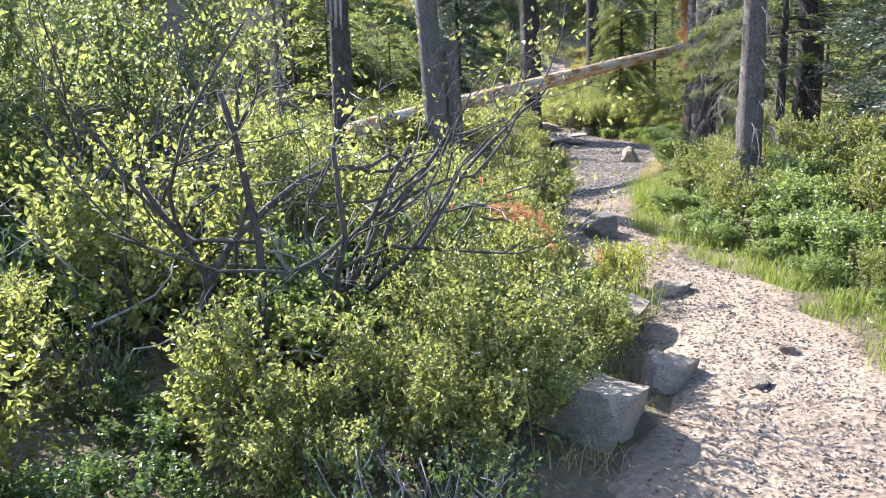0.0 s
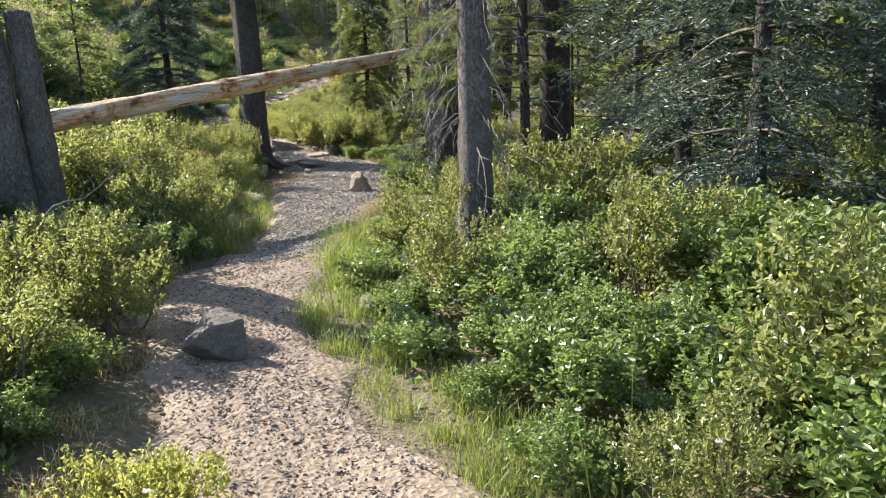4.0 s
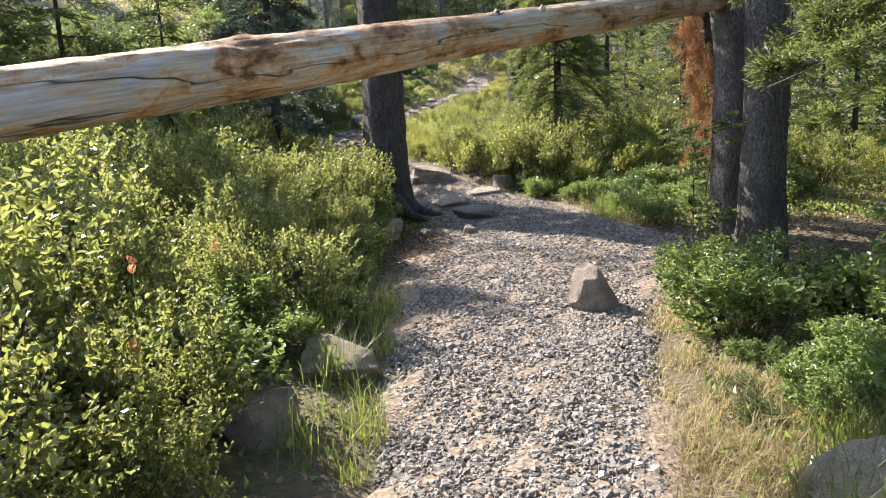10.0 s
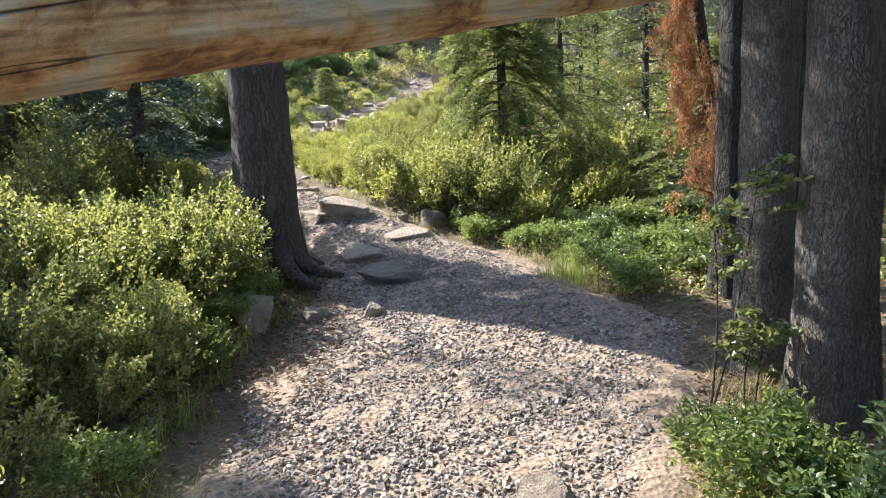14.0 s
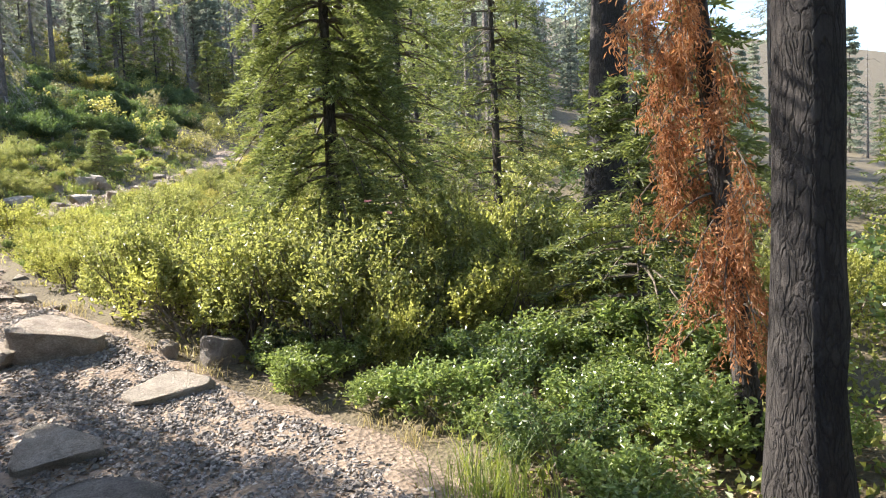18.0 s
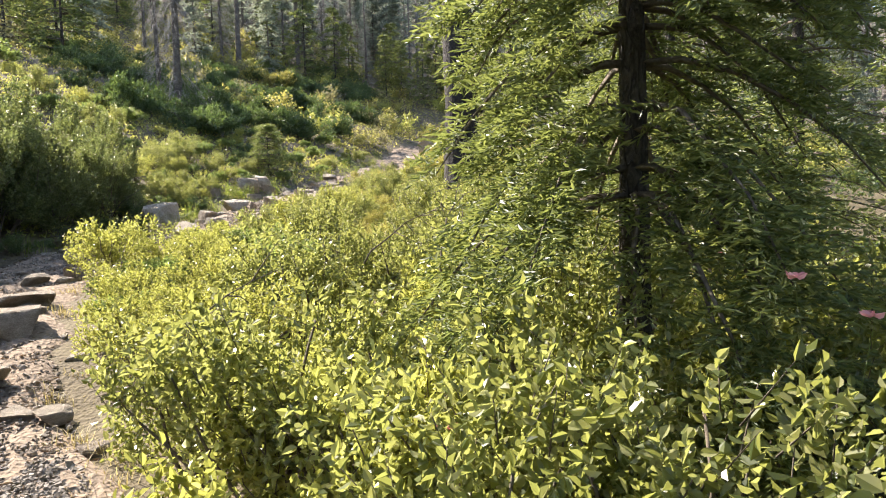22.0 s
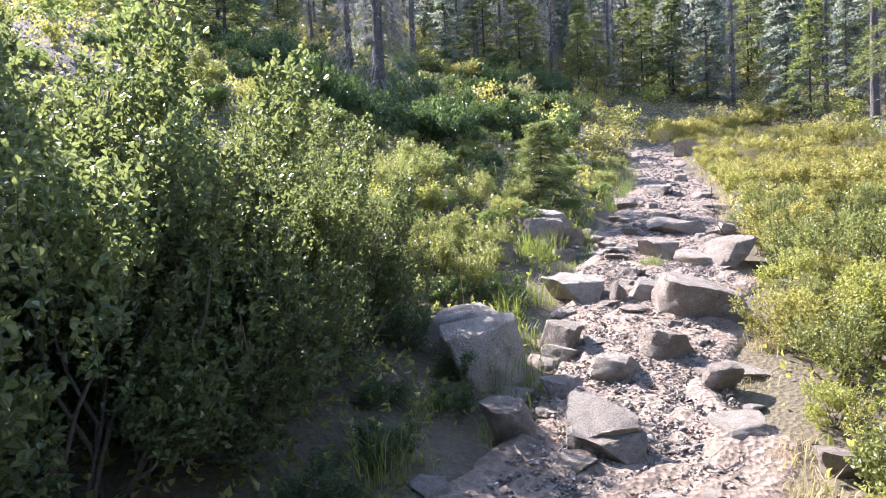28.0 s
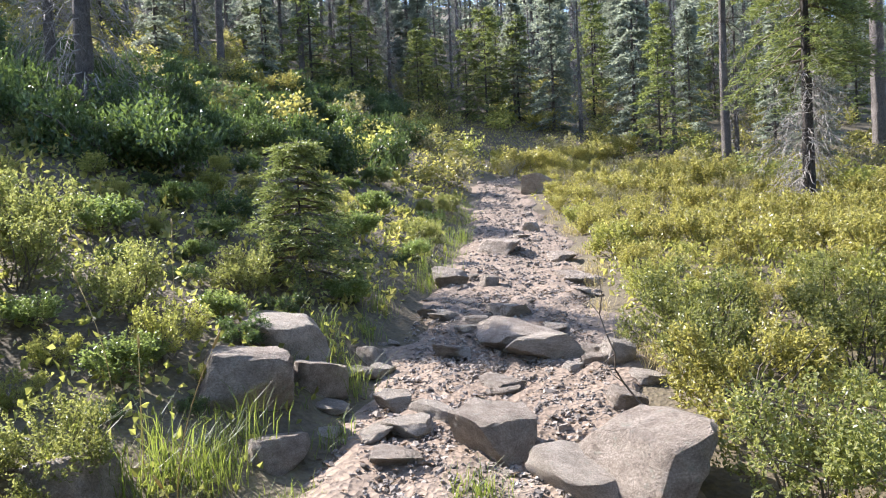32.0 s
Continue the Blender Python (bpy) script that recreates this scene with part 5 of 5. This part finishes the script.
def bent_shrub(x, y, seed, height, stems, label, lean=0.0, leafy=0.7, thick=0.036):
    """Old shrub of crooked bare stems that fork and twist, with a thin cover of leaves."""
    rng = np.random.default_rng(seed)
    root = new("tall_shrub")
    t, tips, dirs = Tubes(), [], []

    def grow(p, d, length, r, level):
        n = 8
        pts = [p]
        for _ in range(n - 1):
            d = unit(d + rng.standard_normal(3) * 0.22 + np.array([0.04 * lean, 0, 0.06]))
            pts.append(pts[-1] + d * length / n)
        t.add(np.array(pts), np.linspace(r, r * 0.55, n), 6 if level < 2 else 4)
        if level < 4:
            for _ in range(2 if level < 2 else 3):
                q = pts[int(rng.integers(3, n))]
                grow(q, unit(d + rng.standard_normal(3) * 0.55), length * rng.uniform(0.5, 0.75), r * 0.5, level + 1)
        else:
            tips.append(pts[-1])
            dirs.append(d)

    for _ in range(stems):
        a = rng.uniform(0, 6.3)
        grow(np.array([0.2 * math.cos(a), 0.12 * math.sin(a), -0.1]), unit(np.array([0.35 * math.cos(a) + lean, 0.4 * math.sin(a), 1.0])), height * 0.55, thick, 0)
    part_mesh("stem", t.mesh("stem", M_DEADWOOD if seed % 2 else M_STEM_DARK), root, kind="stuff")
    tips, dirs = np.array(tips), np.array(dirs)
    pick = rng.random(len(tips)) < leafy
    tips, dirs = tips[pick], dirs[pick]
    per = 10
    base = tips[:, None] + rng.standard_normal((len(tips), per, 3)) * 0.07
    way = dirs[:, None] + rng.standard_normal((len(tips), per, 3)) * 0.8
    part_mesh("foliage", leaves_mesh("foliage", base.reshape(-1, 3), way.reshape(-1, 3), 0.036, 0.021, M_LEAF_SMALL, rng), root, kind="stuff")
    tagged(root, label, "shrub")
    stand(root, x, y)


bent_shrub(-1.05, 3.2, 136, 3.2, 4, "old shrub with crooked dark bare stems", 0.3, 0.35, 0.024)
bent_shrub(-0.85, 3.4, 138, 3.0, 4, "old shrub with crooked dark bare stems", 0.45, 0.3, 0.02)
bent_shrub(-2.3, 4.6, 132, 2.6, 5, "tall shrub with dark crooked stems and thin leaves")
bent_shrub(-3.2, 5.6, 134, 2.8, 4, "tall shrub with dark crooked stems and thin leaves")

# ---- the forest around ----
FOREST = {
    "green": [conifer("green fir of the surrounding forest", s, 12, 0.26, 0.5, 1.8, 24, 5, 7, 4, 0.26, 0.08, segs=4) for s in (201, 202, 203)],
    "tall": [conifer("tall fir with a high crown and a bare lower trunk", s, 17, 0.36, 3.2, 2.0, 22, 5, 7, 4, 0.28, 0.085, bark=M_BARK_GREY, mat=M_NEEDLE_HAZE, dead_below=5.5, segs=4, wisps=3) for s in (204, 205)],
    "dead": [conifer("dead grey fir with drooping bare limbs", s, 13, 0.3, 0.4, 2.0, 46, 6, 4, 3, 0.1, 0.02, bark=M_BARK_GREY, dead_below=99, droop=1.1, segs=4, wisps=9, thick=2.2, wood=M_TWIG) for s in (206, 207)],
    "young": [conifer("young green fir at the forest edge", s, 4.5, 0.1, 0.1, 1.05, 18, 5, 8, 4, 0.16, 0.05, segs=3) for s in (208, 209)],
    "far_green": [conifer("green fir of the far forest", s, 13, 0.28, 0.5, 1.8, 26, 6, 13, 3, 0.34, 0.13, bark=M_BARK_GREY, mat=M_NEEDLE_HAZE, segs=2) for s in (210, 211)],
    "mountain": [conifer("green fir on the mountainside", s, 13, 0.28, 0.5, 1.9, 18, 4, 4, 3, 0.55, 0.2, bark=M_BARK_GREY, mat=M_NEEDLE_HAZE, segs=2) for s in (214, 215)],
    "far_dead": [conifer("dead grey fir of the far forest", s, 13, 0.28, 0.8, 2.0, 24, 4, 4, 3, 0.1, 0.02, bark=M_BARK_GREY, dead_below=99, droop=1.1, segs=3, wisps=8, thick=3.6, wood=M_TWIG) for s in (212, 213)],
}
STANDING = []


def plant(kind, x, y, rng, scale=None):
    src = FOREST[kind][int(rng.integers(0, len(FOREST[kind])))]
    s = scale or float(rng.uniform(0.8, 1.25)) * (0.68 if kind[:3] == "far" else 1.0)
    m = pose(x, y, float(land(x, y)) - 0.1, 0, 0, float(rng.uniform(0, 360))) @ Matrix.Diagonal((s, s, s, 1))
    STANDING.append((x, y))
    if src.name not in USED:
        USED.add(src.name)
        src.matrix_basis = m
        return
    copy_thing(src, m)


def forest(count, x0, x1, y0, y1, gap, kinds, seed, keep=lambda x, y: True):
    rng = np.random.default_rng(seed)
    made = tries = 0
    while made < count and tries < 4000:
        tries += 1
        x, y = float(rng.uniform(x0, x1)), float(rng.uniform(y0, y1))
        if not keep(x, y) or any((x - a) ** 2 + (y - b) ** 2 < gap * gap for a, b in STANDING):
            continue
        plant(kinds[int(rng.integers(0, len(kinds)))], x, y, rng)
        made += 1


forest(95, -22, 34, 60, 68, 1.0, ("far_green", "far_dead", "far_dead", "far_green", "far_dead"), 301)
forest(22, -16, 30, 56, 62, 2.2, ("young",), 308)
forest(40, 17, 46, 36, 62, 2.2, ("far_green", "tall", "far_green", "far_dead"), 302, lambda x, y: x > 14 + (62 - y) * 0.12)
forest(22, 11.5, 28, 14, 36, 2.3, ("green", "tall", "green", "young"), 303)
forest(14, 8, 18, 3, 14, 1.9, ("green", "tall", "green"), 304)
forest(14, -26, -11, 6, 40, 2.6, ("green", "far_green", "far_dead"), 305)
forest(22, -34, -11, 44, 62, 2.4, ("far_green", "far_dead", "far_dead"), 306)
forest(14, -14, 16, -18, -6, 2.4, ("far_green",), 307)
rng = np.random.default_rng(310)
# The first five firs are added to cast shade on the left hillside.
for x, y, kind, s in ((-10.0, 48.5, "green", .8), (-7.4, 47.8, "green", .62), (-13, 47.5, "green", .9), (-8.6, 52.5, "green", .7), (-11.6, 51.5, "green", .85), (-5.6, 46.0, "young", 1.2), (-4.6, 43.5, "young", 1.0), (-7.0, 44.5, "young", 1.3), (-5.4, 41.0, "young", 1.0), (0.3, 37.2, "dead", .75), (-0.4, 38.2, "dead", .7), (5.2, 58.6, "dead", .8), (6.1, 59.2, "dead", .85), (6.9, 58.8, "dead", .75), (4.4, 59.4, "dead", .8), (12.8, 54.0, "far_green", .7), (13.6, 53.2, "dead", .75), (15.9, 50.3, "dead", .8), (15.0, 51.5, "far_green", .75), (15.4, 46.6, "tall", .7), (16.2, 47.2, "dead", .75), (14.6, 49.0, "young", 1.0), (10.6, 56.0, "young", 1.0), (8.8, 57.4, "young", .7), (12.0, 56.5, "far_green", .6),
                      (-3.4, 14.6, "dead", .55),
                      (-5.6, 49.0, "far_green", .8), (-1.4, 50.5, "far_green", .75), (0.2, 53.4, "tall", .7), (-0.6, 53.2, "dead", .8), (1.6, 54.2, "far_green", .7), (3.0, 56.6, "tall", .65), (2.2, 58.0, "dead", .8), (-3.6, 50.8, "dead", .8), (-7.0, 47.2, "dead", .8),
                      # The first young fir is added to shade the bushes left of the path.
                      (-2.5, 15.5, "young", .9), (-3.6, 22.4, "young", 1.3),  (-4.4, 21.0, "young", 1.1), (-1.6, 21.8, "young", .9), (-4.4, 20.0, "young", 1.5), (-6.5, 22.0, "green", .6), (7.6, 30.5, "young", 1.0), (9.2, 28.0, "green", .7), (10.8, 31.0, "green", .9), (12.5, 23.0, "young", 1.2), (12.9, 40.2, "dead", .8), (10, 57, "young", .8), (5, 56, "young", .9)):
    plant(kind, x, y, rng, s)


def far_forest(count, seed):
    """The forest that climbs the mountain behind, joined into one."""
    rng = np.random.default_rng(seed)
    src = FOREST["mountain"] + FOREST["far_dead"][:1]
    blocks, mats = [], []
    for tree in src:
        rows = []
        for ob in tree.children:
            me = ob.data
            v = np.zeros(len(me.vertices) * 3, np.float32)
            me.vertices.foreach_get("co", v)
            if me.materials[0] not in mats:
                mats.append(me.materials[0])
            rows.append((v.reshape(-1, 3), [list(p.vertices) for p in me.polygons], mats.index(me.materials[0])))
        blocks.append(rows)
    verts, faces, slots, n, made = [], [], [], 0, []
    while len(made) < count:
        x, y = float(rng.uniform(-44, 60)), float(rng.uniform(67, 108))
        if any((x - a) ** 2 + (y - b) ** 2 < 2.6 for a, b in made):
            continue
        made.append((x, y))
        s, a = float(rng.uniform(0.6, 1.0)), float(rng.uniform(0, 6.28))
        turn = np.array([[math.cos(a), -math.sin(a), 0], [math.sin(a), math.cos(a), 0], [0, 0, 1]]) * s
        for v, f, slot in blocks[int(rng.integers(0, len(blocks)))]:
            verts.append(v @ turn.T + np.array([x, y, float(land(x, y)) - 0.1]))
            faces.extend([[k + n for k in q] for q in f])
            slots.append(np.full(len(f), slot))
            n += len(v)
    ob = new("far_forest", mesh_data("far_forest", np.concatenate(verts), faces, mats, False, np.concatenate(slots)))
    tagged(ob, "dense dark conifer forest climbing the mountainside", "forest", kind="stuff")


far_forest(330, 320)
for x, tree in zip((20.0, 24.0), FOREST["mountain"]):
    stand(tree, x, 78.0)


def far_ridge():
    """Wooded ridge beyond the valley, with distance haze painted into its pale colour."""
    xs = np.linspace(-1, 1, 60)
    rng = np.random.default_rng(7)
    ang = radians(75) + xs * radians(70)
    top = 150 + 60 * np.sin(xs * 3.1 + 1) + 15 * rng.standard_normal(60)
    V = np.concatenate([np.stack([1500 * np.sin(ang), 1500 * np.cos(ang), np.full(60, -60.0)], 1), np.stack([1750 * np.sin(ang), 1750 * np.cos(ang), top], 1)])
    k = np.arange(59)
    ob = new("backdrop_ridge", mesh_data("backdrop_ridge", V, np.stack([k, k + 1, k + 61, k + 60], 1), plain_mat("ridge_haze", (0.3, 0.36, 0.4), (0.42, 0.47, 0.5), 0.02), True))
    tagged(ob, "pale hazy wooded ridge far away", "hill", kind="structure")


far_ridge()

# ---- small things ----


def flower(name, label, x, y, stem_h, head, petals, mat, seed, spike=False):
    """A wild flower: thin stem, a few leaves, and petals in a head or up a spike."""
    rng = np.random.default_rng(seed)
    root = new(name)
    t = Tubes()
    lean = rng.uniform(-0.15, 0.15, 2)
    tip = np.array([lean[0] * stem_h, lean[1] * stem_h, stem_h])
    k = np.linspace(0, 1, 5)[:, None]
    t.add(tip * k + np.array([0, 0, -0.03]), (0.003, 0.003, 0.0025, 0.002, 0.0015), 4)
    part_mesh("stalk", t.mesh("stalk", M_GRASS), root)
    a = np.linspace(0, 6.28, petals, endpoint=False) + rng.uniform(0, 1)
    up = rng.uniform(0.2, 0.5, petals)
    way = np.stack([np.cos(a), np.sin(a), up + (0.9 if spike else 0)], 1)
    base = np.repeat(tip[None], petals, 0)
    if spike:
        base = base - np.array([0, 0, 1.0]) * rng.uniform(0, head * 2.2, petals)[:, None]
    part_mesh("blossom", leaves_mesh("blossom", base, way, head, head * 0.55, mat, rng), root, kind="stuff")
    tagged(root, label, "flower")
    root.location = (x, y, float(land(x, y)))


rng = np.random.default_rng(500)
for i, (x, y, h) in enumerate(((2.62, 3.95, .5), (2.75, 4.3, .45), (2.9, 4.1, .52), (2.5, 4.15, .4), (3.0, 4.8, .5), (2.85, 5.1, .42), (2.3, 7.4, .4), (2.5, 7.0, .5),
                               (0.3, 2.2, .5), (0.15, 2.6, .45), (0.55, 3.3, .55), (1.35, 4.7, .5), (2.7, 4.5, .5), (3.1, 5.4, .6))):
    flower("white_flower", "small white wild flower in the grass", x, y, h, 0.013, 9, M_PETAL_WHITE, 510 + i)
for i, (x, y, h) in enumerate(((0.55, 4.2, .75), (0.35, 4.5, .8), (0.7, 4.6, .7), (0.25, 4.9, .85), (0.6, 3.7, .65), (0.8, 3.9, .6), (0.1, 4.1, .8), (1.2, 11.6, .75), (1.35, 12.2, .7),
                               (1.45, 11.1, .6))):
    flower("paintbrush_flower", "orange-red wild flower spike among the leaves", x, y, h, 0.03, 12, M_PETAL_RED, 530 + i, True)
for i, (x, y, h) in enumerate(((5.38, 19.53, 1.14), (5.32, 19.62, 1.03), (4.33, 19.74, 0.7), (5.6, 20.59, 1.01))):
    flower("pink_flower", "pale pink wild rose on the bush", x, y, h, 0.04, 6, M_PETAL_PINK, 550 + i)


def dead_branch(x, y, z, way, length, seed, label, r=0.007, mat=None):
    """A bare forked stick."""
    rng = np.random.default_rng(seed)
    t = Tubes()
    d = unit(np.asarray(way, float))
    p = np.zeros(3)
    pts = [p]
    for _ in range(8):
        d = unit(d + rng.standard_normal(3) * 0.3)
        p = p + d * length / 8
        pts.append(p)
    t.add(np.array(pts), np.linspace(r, r * 0.3, 9), 6)
    for i in (3, 4, 5, 6, 7):
        e = unit(d + rng.standard_normal(3) * 0.7)
        ln = length * rng.uniform(0.15, 0.35)
        t.add(np.array([pts[i], pts[i] + e * ln * 0.5 + rng.standard_normal(3) * 0.02, pts[i] + e * ln]), (r * 0.5, r * 0.35, r * 0.15), 4)
    ob = new("dead_branch", t.mesh("dead_branch", mat or M_TWIG))
    ob.location = (x, y, float(land(x, y)) + z)
    tagged(ob, label, "branch")


dead_branch(0.3, 8.6, 0.55, (0.4, 0.0, 0.5), 0.9, 601, "curved bare grey branch at the snag")
dead_branch(-1.2, 3.6, 0.5, (1.0, 0.5, 0.25), 1.5, 602, "long bare grey branch over the brush")
dead_branch(-0.8, 3.2, 0.35, (0.9, 0.7, 0.3), 1.3, 603, "bare grey branch over the brush")
dead_branch(-0.9, 2.7, 0.3, (1.0, 0.1, 0.15), 1.1, 604, "bare grey branch over the brush")
dead_branch(-1.5, 4.0, 0.9, (1.0, 0.3, 0.3), 1.6, 605, "long bare grey branch over the brush")
dead_branch(-1.6, 2.9, 0.4, (0.8, 0.4, 0.2), 1.2, 606, "bare grey branch over the brush")
for i in range(26):
    r5 = np.random.default_rng(660 + i)
    dead_branch(float(r5.uniform(-2.4, 0.4)), float(r5.uniform(2.3, 5.2)), float(r5.uniform(0.25, 0.8)), r5.standard_normal(3) * np.array([1, 0.7, 0.35]) + np.array([0.5, 0, 0.2]), float(r5.uniform(0.5, 1.1)), 700 + i, "bare grey twigs tangled in the brush", 0.0045)
dead_branch(4.5, 31.1, 0.02, (-0.5, 0.5, 0.6), 0.8, 607, "dark bare stick leaning by the path", mat=M_STEM)
dead_branch(3.55, 16.1, 0.03, (0.5, -0.4, 0.02), 0.4, 608, "pale twig lying on the gravel", 0.006)
dead_branch(4.6, 21.6, 0.6, (-0.3, 0.4, 0.8), 0.9, 612, "bare dark twigs standing out of the bush", mat=M_STEM)
dead_branch(4.2, 22.4, 0.6, (0.3, 0.2, 0.9), 0.8, 613, "bare dark twigs standing out of the bush", mat=M_STEM)
dead_branch(3.3, 20.9, 0.3, (0.6, -0.3, 0.5), 0.9, 614, "bare twigs at the edge of the bush", mat=M_STEM)
dead_branch(6.9, 17.0, 0.5, (0.8, 0.3, 0.6), 1.1, 615, "bare grey branch in the bushes")


def rust_branch(x, y, z, way, length, seed):
    """A broken fir branch with dead orange needles, lying over the brush."""
    root = new("dead_branch")
    tagged(root, "broken fir branch with rust-orange dead needles", "branch")
    root.location = (x, y, float(land(x, y)) + z)
    bough(root, "limb", (0, 0, 0), way, length, seed, mat=M_NEEDLE_DEAD, droop=0.1, sprays=44, nl=0.026, nw=0.005, kind="stuff")


rust_branch(0.1, 4.55, 0.72, (0.8, 0.3, -0.1), 0.6, 616)
rust_branch(0.25, 4.85, 0.6, (0.9, -0.2, -0.15), 0.45, 617)


def reed(x, y, height, seed):
    """A single tall seed stalk of grass."""
    rng = np.random.default_rng(seed)
    t = Tubes()
    k = np.linspace(0, 1, 7)
    bend = rng.uniform(-0.3, 0.3, 2)
    line = np.stack([bend[0] * height * k ** 2, bend[1] * height * k ** 2, height * k], 1)
    t.add(line, np.linspace(0.0025, 0.0012, 7), 4)
    t.add(np.array([line[-1], line[-1] + (line[-1] - line[-2]) * 0.3, line[-1] + (line[-1] - line[-2]) * 0.6]), (0.004, 0.006, 0.002), 5)
    ob = new("grass_stalk", t.mesh("grass_stalk", M_STRAW))
    ob.location = (x, y, float(land(x, y)) - 0.01)
    tagged(ob, "tall dry grass stalk with a seed head", "grass", "grass stalks")


for i, (x, y, h) in enumerate(((2.35, 30.7, .6), (2.2, 30.9, .5), (2.5, 30.3, .45), (2.0, 31.3, .55), (1.9, 29.4, .6), (1.6, 28.9, .5), (2.1, 32.2, .6), (1.5, 10.2, .6), (1.35, 9.9, .55),
                               (1.6, 9.6, .6), (1.2, 9.7, .5), (1.9, 13.9, .6), (3.2, 9.9, .5), (3.5, 9.6, .5), (4.3, 10.6, .6))):
    reed(x, y, h, 620 + i)


def litter(count, seed):
    """Twigs, bark flakes and dry needles scattered on the path."""
    rng = np.random.default_rng(seed)
    y = rng.uniform(2, 34, count)
    u = rng.uniform(0, 1, count)
    x = edge_left(y) + u * (edge_right(y) - edge_left(y))
    base = np.stack([x, y, land(x, y) + 0.066 - 0.13 * np.abs(2 * u - 1) ** 8], 1)
    a = rng.uniform(0, 6.3, count)
    way = np.stack([np.cos(a), np.sin(a), rng.uniform(-0.1, 0.2, count)], 1)
    ob = new("litter", leaves_mesh("litter", base, way, 0.045, 0.01, M_LITTER, rng, 0.05, False))
    tagged(ob, "dry needles, twigs and bark flakes on the path", "litter", kind="stuff")


litter(6000, 640)


def needle_floor(count, seed):
    """Brown needles and bark scraps under the trees at the bend."""
    rng = np.random.default_rng(seed)
    x, y = rng.uniform(4.2, 9.0, count), rng.uniform(12.0, 17.0, count)
    keep = x > edge_right(y) - 0.25
    x, y = x[keep], y[keep]
    a = rng.uniform(0, 6.3, len(x))
    way = np.stack([np.cos(a), np.sin(a), rng.uniform(-0.1, 0.4, len(x))], 1)
    ob = new("litter", leaves_mesh("litter", np.stack([x, y, land(x, y) + 0.012], 1), way, 0.06, 0.014, M_LITTER, rng, 0.05, False))
    tagged(ob, "rust-brown needles and bark scraps under the trees", "litter", kind="stuff")


needle_floor(12000, 641)


def root_litter(count, seed):
    """Rust-brown needles and bark round the foot of the big tree."""
    rng = np.random.default_rng(seed)
    x, y = rng.normal(2.15, 0.45, count), rng.normal(16.3, 1.1, count)
    keep = x < edge_left(y) + 0.55
    x, y = x[keep], y[keep]
    a = rng.uniform(0, 6.3, len(x))
    way = np.stack([np.cos(a), np.sin(a), rng.uniform(-0.1, 0.4, len(x))], 1)
    lift = np.where(x > edge_left(y), 0.062, 0.012)
    ob = new("litter", leaves_mesh("litter", np.stack([x, y, land(x, y) + lift], 1), way, 0.05, 0.014, M_LITTER, rng, 0.05, False))
    tagged(ob, "rust-brown needles and bark at the foot of the tree", "litter", kind="stuff")


root_litter(7000, 642)
